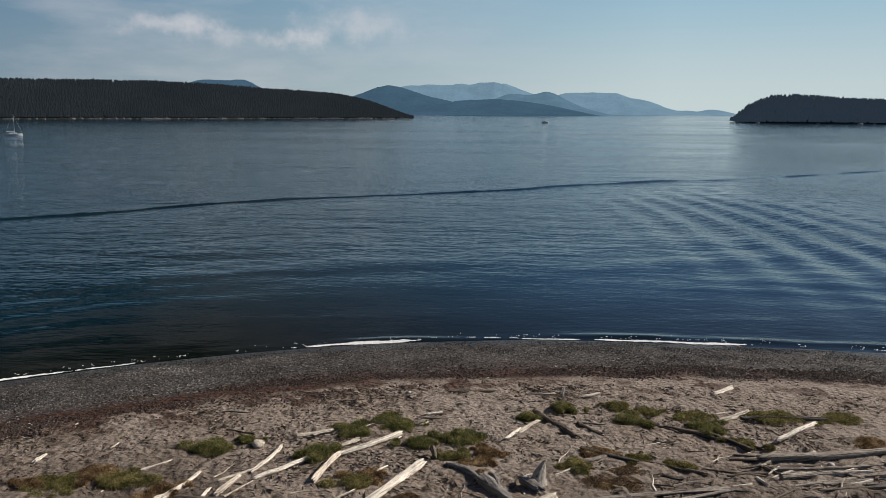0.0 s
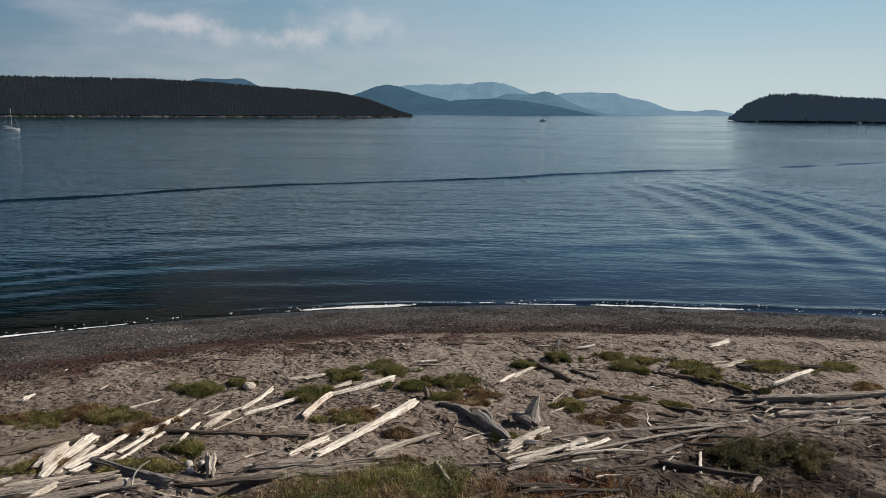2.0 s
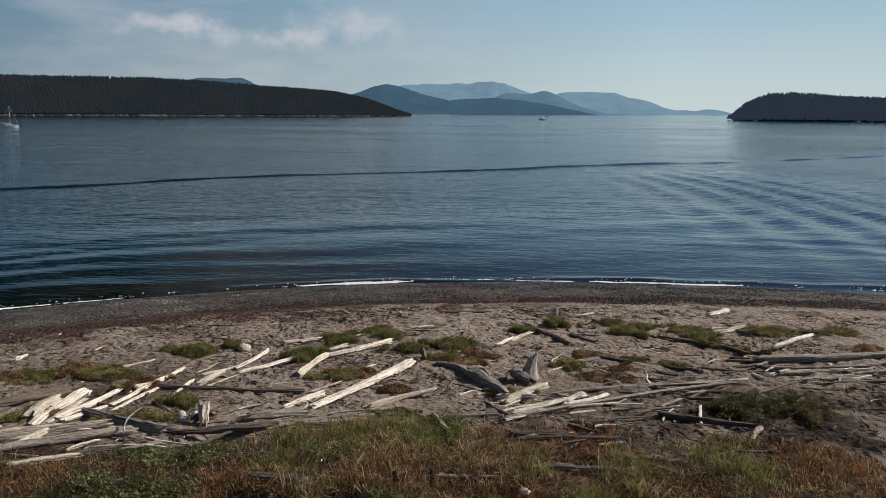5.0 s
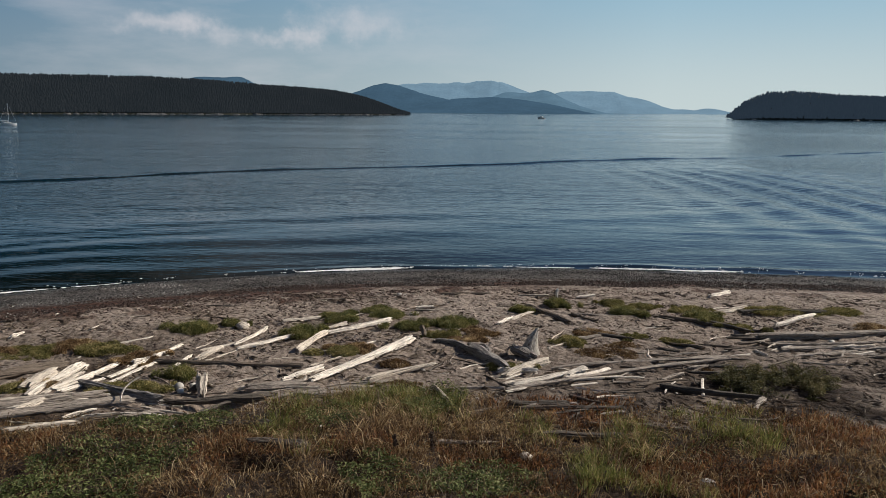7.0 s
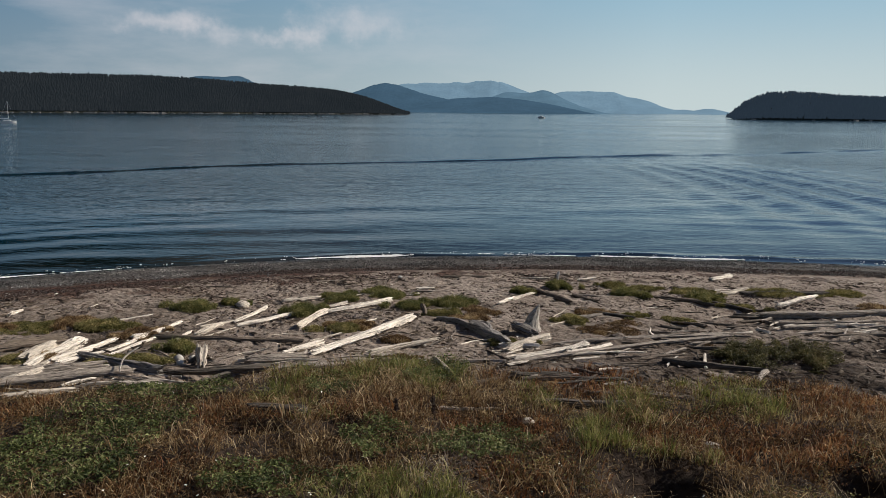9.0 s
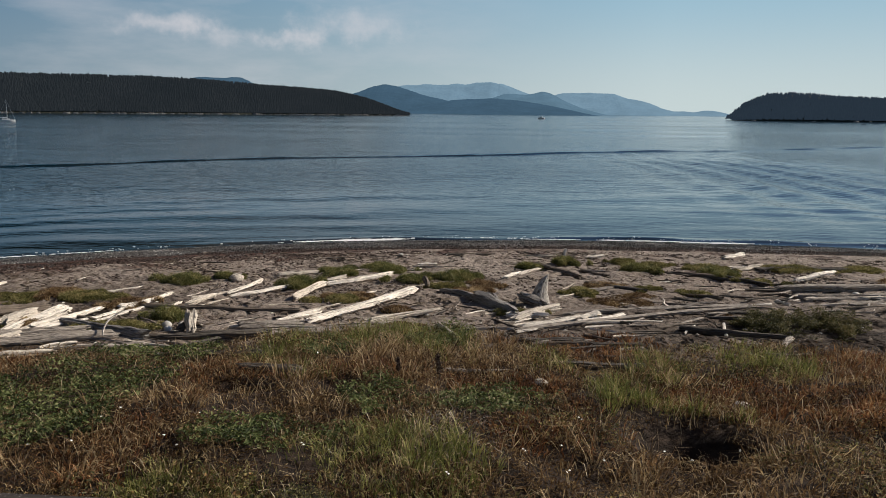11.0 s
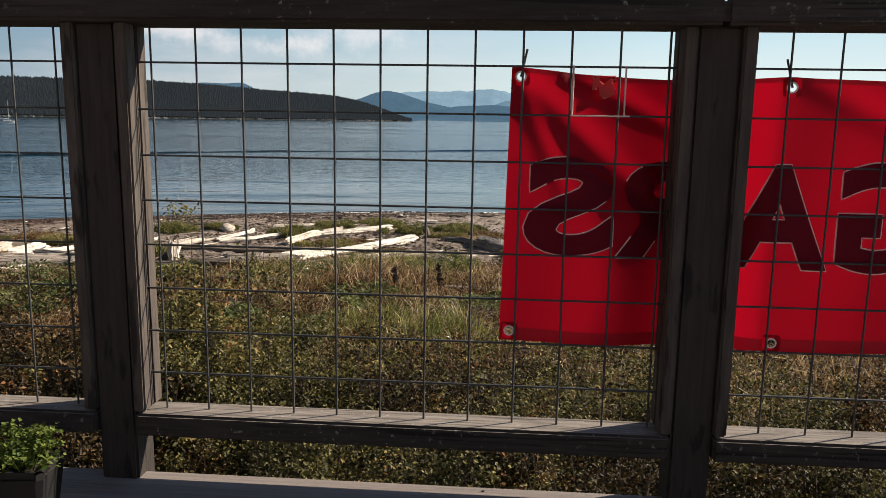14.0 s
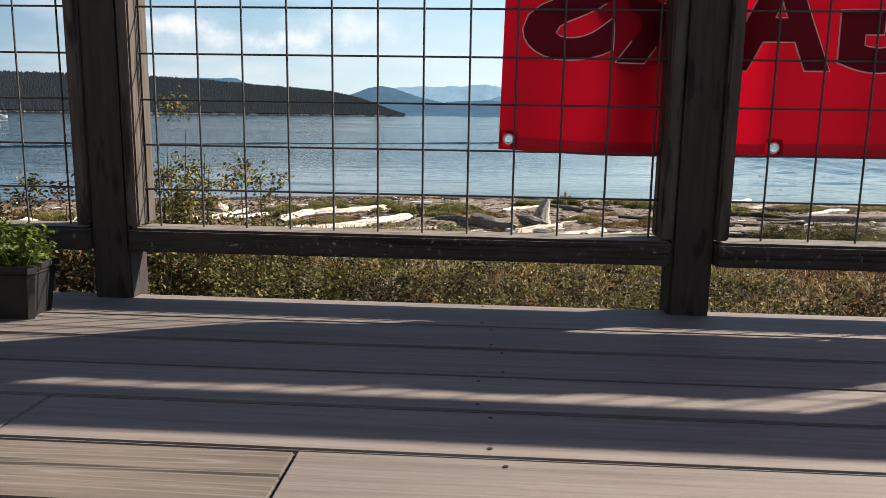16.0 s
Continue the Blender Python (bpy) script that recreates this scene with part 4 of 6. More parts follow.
def wire_mesh(length, axis, r=0.0025):
    V = []
    for t in (0.0, length):
        for k in range(6):
            u, v = r * math.cos(k * 1.0472), r * math.sin(k * 1.0472)
            V.append((u, v, t) if axis == "z" else (t, u, v))
    return mesh_from("wire", V, [(k, (k + 1) % 6, 6 + (k + 1) % 6, 6 + k) for k in range(6)], M_WIRE, True)


build_railing()


# ---- banner ----
def banner_y(x, z):
    """How far the cloth hangs behind the mesh: soft vertical folds and a pull from the upper corner."""
    y = 2.702 + 0.004 * math.sin(x * 9.0 + 1.2 * z) + 0.003 * math.sin(x * 23.0 - 2.0 * z) + 0.003 * math.sin((x - 0.5 * z) * 17.0)
    for post in (0.4555, 2.05):
        start = post - 0.055 - (0.36 - 0.17 * min(1.0, max(0.0, (4.37 - z) / 0.30)) + 0.03 * math.sin(z * 14.0))
        t = (x - start) / (post - 0.04 - start) if x < post else (post + 0.15 - x) / 0.10
        t = min(1.0, max(0.0, t))
        y += 0.04 * t * t * (3 - 2 * t)
    for x0, z0, x1, z1, w, h in ((0.04, 4.37, 0.42, 4.02, 0.03, 0.016), (0.16, 4.37, 0.50, 4.20, 0.022, 0.012), (0.05, 4.33, 0.16, 4.10, 0.02, 0.010), (0.38, 4.15, 0.47, 3.80, 0.025, 0.012), (0.66, 4.36, 0.92, 4.22, 0.03, 0.010), (1.15, 4.34, 0.98, 3.9, 0.03, 0.010)):
        t = max(0.0, min(1.0, ((x - x0) * (x1 - x0) + (z - z0) * (z1 - z0)) / ((x1 - x0) ** 2 + (z1 - z0) ** 2)))
        y += 1.1 * h * (1 - 0.6 * t) * math.exp(-((x - x0 - t * (x1 - x0)) ** 2 + (z - z0 - t * (z1 - z0)) ** 2) / w ** 2)
    return y


def washer(name, inner, outer, square, material, n=24):
    """An upright plate with a round hole; square: half the side of a square outline, 0 for a ring."""
    V, Fc = [], []
    for k in range(n):
        c, d = math.cos(k * 6.2832 / n), math.sin(k * 6.2832 / n)
        r = min(square / max(abs(c), abs(d)), square * 1.3) if square else outer
        V += [(inner * c, 0, inner * d), (r * c, 0, r * d), (r * c, 0.001, r * d), (inner * c, 0.001, inner * d)]
    for k in range(n):
        a, b = 4 * k, 4 * ((k + 1) % n)
        Fc += [(a + j, b + j, b + (j + 1) % 4, a + (j + 1) % 4) for j in range(1 if square else 4)]
    return mesh_from(name, V, Fc, material)


def build_banner():
    x0, x1 = 0.026, 1.78
    top = lambda x: 4.385 - 0.014 * math.sin(max(0, min(1, (x - x0) / 0.58)) * math.pi) - 0.03 * (x - x0)
    low = lambda x: 3.778 - 0.016 * (x - x0) - 0.008 * math.sin((x - x0) * 5.4)
    nx, nz = 180, 60
    V, Fc, H = [], [], []
    for j in range(nz + 1):
        for i in range(nx + 1):
            x = x0 + (x1 - x0) * i / nx
            z = low(x) + (top(x) - low(x)) * j / nz
            V.append((x + 0.012 * (j / nz), banner_y(x, z), z))
    for j in range(nz):
        for i in range(nx):
            b = j * (nx + 1) + i
            (H if j in (0, 1, 2, nz - 1) else Fc).append((b, b + 1, b + nx + 2, b + nx + 1))
    holes = [(x0 + 0.022 + 0.58 * k, low(x0 + 0.58 * k) + 0.022) for k in range(4)] + [(x0 + 0.032 + 0.565 * k, top(x0 + 0.58 * k) - 0.022) for k in range(4)]

    def whole(f):
        x, z = sum(V[i][0] for i in f) / 4, sum(V[i][2] for i in f) / 4
        return all(abs(x - hx) > 0.0140 or abs(z - hz) > 0.0142 for hx, hz in holes)
    Fc, H = [f for f in Fc if whole(f)], [f for f in H if whole(f)]
    me = mesh_from("banner", V, Fc + H, M_RED, True)
    me.materials.append(M_RED_HEM)
    for k in range(len(Fc), len(Fc) + len(H)):
        me.polygons[k].material_index = 1
    ob = tagged(new("banner", me), "red vinyl banner with dark capitals tied to wire mesh", "banner")
    for ch, a, b in (("S", 0.073, 0.272), ("R", 0.278, 0.475), ("A", 0.511, 0.729), ("G", 0.745, 0.950), ("U", 0.970, 1.158), ("O", 1.172, 1.385), ("C", 1.398, 1.60)):
        zlo, zhi = (3.958, 4.192) if ch in "SGOC" else (3.962, 4.184)
        zlo += {"S": 0.017, "R": 0.009, "A": -0.005}.get(ch, -0.004)
        glyph = letter(ch, a, b, zlo, zhi, 0.0, M_MAROON, 0.0030, ob, "letter", "dark maroon capital letter")
        letter(ch, a, b, zlo, zhi, 0.0029, M_EDGE, 0.0016, glyph, "letter_edge", "thin pale outline of the letter")
    for k, (x, z) in enumerate(holes):
        tab = part("reinforcement", washer("reinforcement", 0.009, 0.0, 0.0192, M_RED), ob, "doubled red vinyl round the grommet")
        tab.location = (x, banner_y(x, z) - 0.003, z)
        g = part("grommet", washer("grommet", 0.0085, 0.012, 0.0, M_GROMMET), ob, "dull metal grommet ring")
        g.location = (x, banner_y(x, z) - 0.0045, z)
        if z > 4.1:
            part("tie", wire_mesh(0.06, "z", 0.0025), g, "twisted tie wire").matrix_basis = pose(0, 0.0005, 0, -8, 12 * (-1) ** k)
    patch = mesh_from("patch", [(0.213 + 0.05 * i / 4, banner_y(0.23, 4.33) - 0.004 - 0.004 * math.sin(i * 2 + j), 4.368 - 0.06 * j / 5 * (1 - 0.08 * i)) for j in range(6) for i in range(5)],
                      [(j * 5 + i, j * 5 + i + 1, j * 5 + i + 6, j * 5 + i + 5) for j in range(5) for i in range(4)], M_PATCH, True)
    part("patch", patch, ob, "lighter red crumpled patch")
    # three mesh wires catching the sun, painted as rods in the pale print colour
    for axis, length, place in (("z", 0.104, (0.167, 2.6745, 4.281)), ("z", 0.104, (0.276, 2.6745, 4.281)), ("x", 0.125, (0.163, 2.6745, 4.281))):
        t = part("sunlit_wire", wire_mesh(length, axis, 0.0019), ob, "pale rod standing in for a sunlit mesh wire")
        t.data.materials[0] = M_EDGE
        t.location = place


def letter(ch, a, b, zlo, zhi, grow, material, proud, parent, name, label):
    cu = bpy.data.curves.new("glyph", "FONT")
    cu.body, cu.size, cu.offset, cu.resolution_u = ch, 1.0, 0.036, 6
    tmp = new("glyph", cu)
    me = bpy.data.meshes.new_from_object(tmp.evaluated_get(bpy.context.evaluated_depsgraph_get()))
    bpy.data.objects.remove(tmp)
    co = np.array([v.co[:] for v in me.vertices])
    lo, hi = co.min(0), co.max(0)
    bm = bmesh.new()
    bm.from_mesh(me)
    bmesh.ops.triangulate(bm, faces=bm.faces[:])
    bmesh.ops.subdivide_edges(bm, edges=bm.edges[:], cuts=4, use_grid_fill=True)
    bmesh.ops.triangulate(bm, faces=bm.faces[:])
    bm.verts.index_update()
    bm.normal_update()
    edge = {}
    if grow:
        for e in bm.edges:
            if len(e.link_faces) == 1:
                d = e.verts[1].co - e.verts[0].co
                c = e.link_faces[0].calc_center_median() - e.verts[0].co
                n = Vector((d.y, -d.x, 0)).normalized()
                n = -n if n.dot(c) > 0 else n
                for v in e.verts:
                    edge.setdefault(v.index, []).append(n)
    for v in bm.verts:
        u, w = (v.co.x - lo[0]) / (hi[0] - lo[0]), (v.co.y - lo[1]) / (hi[1] - lo[1])
        if ch == "R":          # a full-width bowl above the leg
            u *= 1 + 0.22 * min(1.0, max(0.0, (w - 0.36) / 0.12))
        g = sum(edge.get(v.index, []), Vector((0, 0, 0)))
        g = g.normalized() * grow if g.length > 0 else g
        x, z = b + (a - b) * u - g.x, zlo + (zhi - zlo) * w + g.y
        v.co = (x, banner_y(x, z) - proud, z)
    me2 = bpy.data.meshes.new(name)
    bm.to_mesh(me2)
    bm.free()
    me2.materials.append(material)
    return part(name, me2, parent, label)


build_banner()


# ---- foliage generators ----
def blade_field(rng, x, y, z, h, w, lean, curl=0.5, aim=None):
    """Bent tapering blades; every argument is an array, one entry a blade."""
    n = len(x)
    a, b = rng.uniform(0, 2 * np.pi, n), rng.uniform(0, 2 * np.pi, n)
    if aim is not None:
        b = aim + rng.normal(0, 0.6, n)
    ux, uy = np.cos(a) * w / 2, np.sin(a) * w / 2
    dx, dy = np.cos(b) * lean * h, np.sin(b) * lean * h
    z1, z2 = z + h * 0.6, z + h * np.sqrt(np.maximum(1 - (lean * curl) ** 2, 0.15))
    P = np.stack([np.stack([x - ux, y - uy, z - 0.02], 1), np.stack([x + ux, y + uy, z - 0.02], 1),
                  np.stack([x + ux * 0.75 + dx * 0.35, y + uy * 0.75 + dy * 0.35, z1], 1),
                  np.stack([x - ux * 0.75 + dx * 0.35, y - uy * 0.75 + dy * 0.35, z1], 1),
                  np.stack([x + dx, y + dy, z2], 1)], 1).reshape(-1, 3)
    i = np.arange(n) * 5
    F = np.stack([i, i + 1, i + 2, i + 3], 1).tolist() + np.stack([i + 3, i + 2, i + 4], 1).tolist()
    return P, F


def leaf_field(rng, c, size, up=0.5, ratio=0.55):
    """Small folded leaves at the points c, tilted every way; up: how far they face the sky."""
    n = len(c)
    nrm = rng.normal(0, 1, (n, 3))
    nrm /= np.linalg.norm(nrm, axis=1)[:, None]
    nrm[:, 2] = np.abs(nrm[:, 2]) + up
    nrm /= np.linalg.norm(nrm, axis=1)[:, None]
    t = np.cross(nrm, rng.normal(0, 1, (n, 3)))
    t /= np.linalg.norm(t, axis=1)[:, None]
    s = np.cross(nrm, t)
    L = size[:, None]
    P = np.stack([c - t * L * 0.5, c - t * L * 0.02 + s * L * ratio * 0.5 + nrm * L * 0.12, c + t * L * 0.5, c - t * L * 0.02 - s * L * ratio * 0.5 + nrm * L * 0.12], 1).reshape(-1, 3)
    i = np.arange(n) * 4
    return P, np.concatenate([np.stack([i, i + 1, i + 2], 1), np.stack([i, i + 2, i + 3], 1)]).tolist()


def joined(fields):
    V, F, off = [], [], 0
    for P, f in fields:
        V.append(P)
        F += [tuple(k + off for k in q) for q in f]
        off += len(P)
    return np.concatenate(V), F


# ---- potted plant on the deck ----
def potted_herb(x, y):
    ob = tagged(new("potted_plant"), "bright green leafy herb in a square black plastic pot", "plant")
    ob.matrix_world = pose(x, y, DECK_Z + 0.001, 0, 0, 6)
    V, Fc = [], []
    rings = ((0.046, 0.0), (0.058, 0.098), (0.064, 0.099), (0.064, 0.112), (0.055, 0.112), (0.053, 0.085))
    for r, z in rings:
        q = r * 0.8
        for sx, sy in ((-1, -1), (1, -1), (1, 1), (-1, 1)):
            V += [(sx * r if sx * sy < 0 else sx * q, sy * q if sx * sy < 0 else sy * r, z), (sx * q if sx * sy < 0 else sx * r, sy * r if sx * sy < 0 else sy * q, z)]
    for k in range(len(rings) - 1):
        for j in range(8):
            Fc.append((8 * k + j, 8 * k + (j + 1) % 8, 8 * k + 8 + (j + 1) % 8, 8 * k + 8 + j))
    Fc.append(tuple(range(7, -1, -1)))
    pot = part("pot", mesh_from("pot", V, Fc, M_POT), ob, "square black plastic nursery pot")
    part("soil", mesh_from("soil", [(-0.05, -0.05, 0.092), (0.05, -0.05, 0.094), (0.05, 0.05, 0.09), (-0.05, 0.05, 0.094), (0, 0, 0.1)], [(0, 1, 4), (1, 2, 4), (2, 3, 4), (3, 0, 4)], M_SOIL), pot)
    rng = np.random.default_rng(11)
    fields, stems = [], []
    for k in range(46):
        a, r, h = rng.uniform(0, 6.28), rng.uniform(0.005, 0.085), 0
        tip = np.array((r * math.cos(a), r * math.sin(a), 0.12 + rng.uniform(0, 0.08) * (1 - (r / 0.12) ** 2)))
        stems.append((tip * (0.3, 0.3, 0) + (0, 0, 0.09), tip))
        c = tip + rng.normal(0, 0.012, (24, 3)) * (1, 1, 0.5)
        fields.append(leaf_field(rng, c, rng.uniform(0.008, 0.016, 24), 0.8, 0.85))
    V, F = joined(fields)
    part("foliage", mesh_from("foliage", V, F, L_HERB), ob, "curly bright green leaves")
    V, Fc = [], []
    for p, q in stems:
        b = len(V)
        for e in (p, q):
            V += [tuple(e + np.array((0.0016 * math.cos(k * 2.094), 0.0016 * math.sin(k * 2.094), 0))) for k in range(3)]
        Fc += [(b + k, b + (k + 1) % 3, b + 3 + (k + 1) % 3, b + 3 + k) for k in range(3)]
    part("stalk_tuft", mesh_from("stalk_tuft", V, Fc, L_HERB), ob)


potted_herb(-0.975, 2.475)

# ---- driftwood ----
WOOD_WORDS = {"white": "sun-bleached white", "cream": "pale cream-coloured", "grey": "silvery grey weathered", "blue": "smooth blue-grey",
              "brown": "brown weathered", "dark": "dark half-buried"}
wood_count = [0]


def driftwood(x, y, heading, length, r, tone, lift=0.0, rise=0.0, stout=1.0, label="", bend=None):
    """A drift log centred over x, y; rise: degrees by which its far end stands up."""
    wood_count[0] += 1
    rng = random.Random(wood_count[0] * 7 + 1)
    c, s = math.cos(radians(heading)), math.sin(radians(heading))
    length = max(length, r * 2.2)
    za, zb = land_at(x - c * length / 2, y - s * length / 2), land_at(x + c * length / 2, y + s * length / 2)
    slope = math.degrees(math.atan2(zb - za, length)) + rise
    n, m = max(7, min(34, int(length / 0.09))), 22 if r > 0.05 else 9
    if tone in ("white", "cream") and r > 0.055:
        r *= 1.14
    if bend is None:
        bend = rng.uniform(-0.05, 0.05) * length
    taper, flat = rng.uniform(0.62, 0.92) if rng.random() < 0.8 else rng.uniform(0.35, 0.6), rng.uniform(0.72, 1.0)
    if rng.random() < 0.5:
        taper = 1 / taper
    knots = [(rng.random(), rng.uniform(0, 6.28), rng.uniform(0.15, 0.4)) for k in range(3)]
    seed = rng.uniform(0, 90)
    split = 1.0 if tone in ("white", "cream") else 0.4          # how far the log is split to flat faces
    planes = [(rng.uniform(0, 1.2) + j * 6.2832 / 5 + rng.uniform(-0.35, 0.35), rng.uniform(0.6, 0.98)) for j in range(5)]
    clefts = [(rng.uniform(0, 6.28), rng.uniform(0.16, 0.36), rng.uniform(0, 9)) for j in range(4)]
    V, Fc = [], []
    for i in range(n + 1):
        t = i / n
        rad = r * stout * (1 + (taper - 1) * t) / max(1.0, taper) ** 0.5
        if i in (0, n):
            rad *= rng.uniform(0.72, 0.95)
        bx = (t - 0.5) * length
        by = bend * (1 - (2 * t - 1) ** 2) + r * 0.35 * noise.noise((t * 3, seed, 0))
        bz = r * 0.35 * noise.noise((t * 3, seed, 7))
        for k in range(m):
            a = k * 2 * math.pi / m
            q = rad * (1 + 0.16 * noise.noise((3.1 * math.cos(a) + seed, 3.1 * math.sin(a), t * 1.5)) + 0.20 * noise.noise((bx * 1.6 + seed, 2.2 * math.cos(a), 2.2 * math.sin(a))) + 0.10 * noise.noise((bx * 7, 4 * math.cos(a), 4 * math.sin(a) + seed)))
            flatq = min([d / max(math.cos(a - pa - 0.25 * t), 0.2) for pa, d in planes])
            q *= 1 + split * (min(flatq, 1.15) - 1)
            for ca, cd, cs in clefts:
                q -= rad * cd * max(0, 0.5 + noise.noise((bx * 0.9, cs, 0)) * 1.6) * math.exp(-(math.remainder(a - ca - 0.4 * noise.noise((bx * 0.6, cs, 5)), 6.2832) / 0.17) ** 2)
            for kt, ka, kh in knots:
                q += rad * kh * math.exp(-((t - kt) * length / (r * 1.4)) ** 2 - (math.remainder(a - ka, 6.2832) / 0.6) ** 2)
            ragged = rng.uniform(-1, 1) * r * 0.9 if i in (0, n) else 0
            V.append((bx + ragged, by + q * math.cos(a), bz + q * math.sin(a) * flat))
    for i in range(n):
        Fc += [(i * m + k, (i + 1) * m + k, (i + 1) * m + (k + 1) % m, i * m + (k + 1) % m) for k in range(m)]
    for i, sg in ((0, 1), (n, -1)):
        V.append((V[i * m][0] + sg * r * 0.35, sum(V[i * m + k][1] for k in range(m)) / m, sum(V[i * m + k][2] for k in range(m)) / m))
        Fc += [(i * m + (k + 1) % m, i * m + k, len(V) - 1) if i else (i * m + k, i * m + (k + 1) % m, len(V) - 1) for k in range(m)]
    me = mesh_from("driftwood_log", V, Fc, WOOD[tone], True)
    me.set_sharp_from_angle(angle=radians(24))
    kind = "pole" if length / r > 26 else "log" if length > 0.9 else "chunk"
    ob = tagged(new("driftwood_" + kind, me), label or f"{WOOD_WORDS[tone]} driftwood {kind} lying on the beach", "driftwood", "driftwood on the beach")
    ob.matrix_world = pose(x, y, (za + zb) / 2 + r * flat * 0.62 + lift + math.sin(radians(rise)) * length / 2, 0, 0, heading) @ pose(0, 0, 0, rng.uniform(-20, 20), -slope, 0)
    return ob


driftwood(-10.73, 15.36, 49, 2.31, 0.101, "brown")
driftwood(-9.64, 14.70, 94, 1.25, 0.162, "cream")
driftwood(-9.36, 14.93, 94, 2.51, 0.089, "white")
driftwood(-9.16, 14.75, 91, 1.62, 0.066, "cream")
driftwood(-8.92, 15.30, 82, 2.16, 0.082, "white")
driftwood(-8.57, 15.63, 80, 3.17, 0.067, "white")
driftwood(-8.12, 15.84, 84, 2.30, 0.045, "white")
driftwood(-8.25, 17.50, 73, 1.71, 0.072, "white")
driftwood(-7.57, 14.17, -24, 2.52, 0.109, "blue")
driftwood(-8.87, 13.25, 32, 2.57, 0.136, "grey")
driftwood(-8.20, 12.71, 37, 3.00, 0.097, "grey")
driftwood(-6.93, 14.17, -27, 2.00, 0.054, "brown")
driftwood(-6.23, 16.83, -0, 3.66, 0.075, "brown")
driftwood(-9.32, 18.74, 50, 1.05, 0.043, "white")
driftwood(-12.80, 18.75, 84, 0.48, 0.074, "white")
driftwood(-11.19, 19.85, 84, 0.45, 0.046, "white")
driftwood(-6.99, 18.26, 46, 0.99, 0.041, "cream")
driftwood(-6.48, 19.34, 78, 1.72, 0.059, "white")
driftwood(-6.96, 17.62, 76, 1.10, 0.063, "cream")
driftwood(-6.63, 17.55, 64, 1.07, 0.039, "cream")
driftwood(-5.83, 18.79, 51, 1.82, 0.073, "white")
driftwood(-4.46, 14.97, 28, 1.28, 0.107, "grey")
driftwood(-5.34, 13.98, 19, 2.15, 0.097, "dark")
driftwood(-7.78, 12.07, 39, 2.92, 0.081, "dark")
driftwood(-7.50, 12.56, 82, 0.34, 0.032, "white")
driftwood(-6.91, 12.72, 27, 0.71, 0.038, "grey")
driftwood(-4.42, 12.56, -9, 1.14, 0.088, "dark")
driftwood(-4.21, 16.16, 61, 1.31, 0.078, "white")
driftwood(-2.95, 17.57, 64, 4.22, 0.105, "white")
driftwood(-3.35, 18.63, 57, 1.31, 0.047, "white")
driftwood(-3.74, 17.62, 55, 1.74, 0.038, "cream")
driftwood(-4.63, 18.95, 79, 1.87, 0.081, "cream")
driftwood(-3.67, 20.65, 47, 2.27, 0.086, "white")
driftwood(-4.42, 20.59, 49, 0.78, 0.060, "cream")
driftwood(-3.01, 20.98, 63, 0.64, 0.035, "white")
driftwood(-5.52, 21.21, 31, 1.14, 0.063, "cream")
driftwood(-1.79, 22.86, 5, 1.21, 0.047, "grey")
driftwood(-2.02, 23.21, 27, 0.57, 0.057, "white")
driftwood(-2.27, 22.32, 51, 0.37, 0.055, "white")
driftwood(-1.34, 21.09, -16, 0.75, 0.035, "grey")
driftwood(1.04, 17.11, 52, 1.63, 0.101, "cream")
driftwood(1.28, 16.42, 33, 1.95, 0.049, "cream")
driftwood(2.18, 16.89, 50, 0.76, 0.086, "white")
driftwood(2.12, 16.45, 21, 2.29, 0.042, "cream")
driftwood(0.97, 15.74, 44, 1.23, 0.040, "white")
driftwood(-1.88, 16.59, 48, 2.09, 0.092, "cream")
driftwood(-2.67, 15.44, 24, 1.50, 0.067, "grey")
driftwood(-3.19, 14.69, 19, 1.43, 0.110, "grey")
driftwood(0.55, 21.75, 62, 0.95, 0.062, "white")
driftwood(1.11, 22.39, 59, 1.25, 0.073, "cream")
driftwood(1.86, 22.68, -58, 2.33, 0.092, "brown")
driftwood(-0.77, 25.61, 5, 1.85, 0.041, "brown")
driftwood(1.59, 25.50, 26, 1.07, 0.031, "grey")
driftwood(2.96, 22.40, -53, 1.09, 0.073, "brown")
driftwood(3.16, 22.84, -9, 1.76, 0.047, "grey")
driftwood(3.38, 25.54, 32, 0.74, 0.052, "white")
driftwood(3.29, 20.44, -28, 1.72, 0.085, "dark")
driftwood(1.95, 19.31, 43, 0.72, 0.048, "cream")
driftwood(2.85, 20.17, 29, 0.90, 0.067, "grey")
driftwood(2.64, 17.70, 21, 2.12, 0.060, "grey")
driftwood(1.17, 14.32, 2, 1.20, 0.087, "dark")
driftwood(-0.54, 15.31, 17, 2.15, 0.026, "grey")
driftwood(8.21, 26.56, 42, 1.19, 0.077, "white")
driftwood(7.80, 23.89, 40, 1.73, 0.091, "cream")
driftwood(7.58, 24.18, 25, 0.62, 0.041, "white")
driftwood(9.41, 22.78, 41, 2.34, 0.089, "white")
driftwood(10.33, 21.30, 16, 5.65, 0.133, "grey")
driftwood(8.83, 20.27, 10, 2.26, 0.054, "brown")
driftwood(7.94, 19.72, 35, 0.88, 0.035, "white")
driftwood(8.72, 19.68, 17, 1.97, 0.070, "grey")
driftwood(9.17, 19.42, 19, 2.46, 0.052, "grey")
driftwood(10.92, 19.90, 15, 1.62, 0.091, "grey")
driftwood(7.06, 21.90, -30, 2.04, 0.074, "dark")
driftwood(5.18, 22.88, -43, 1.50, 0.057, "brown")
driftwood(9.39, 23.76, 2, 2.69, 0.092, "dark")
driftwood(4.84, 21.49, 28, 0.66, 0.027, "white")
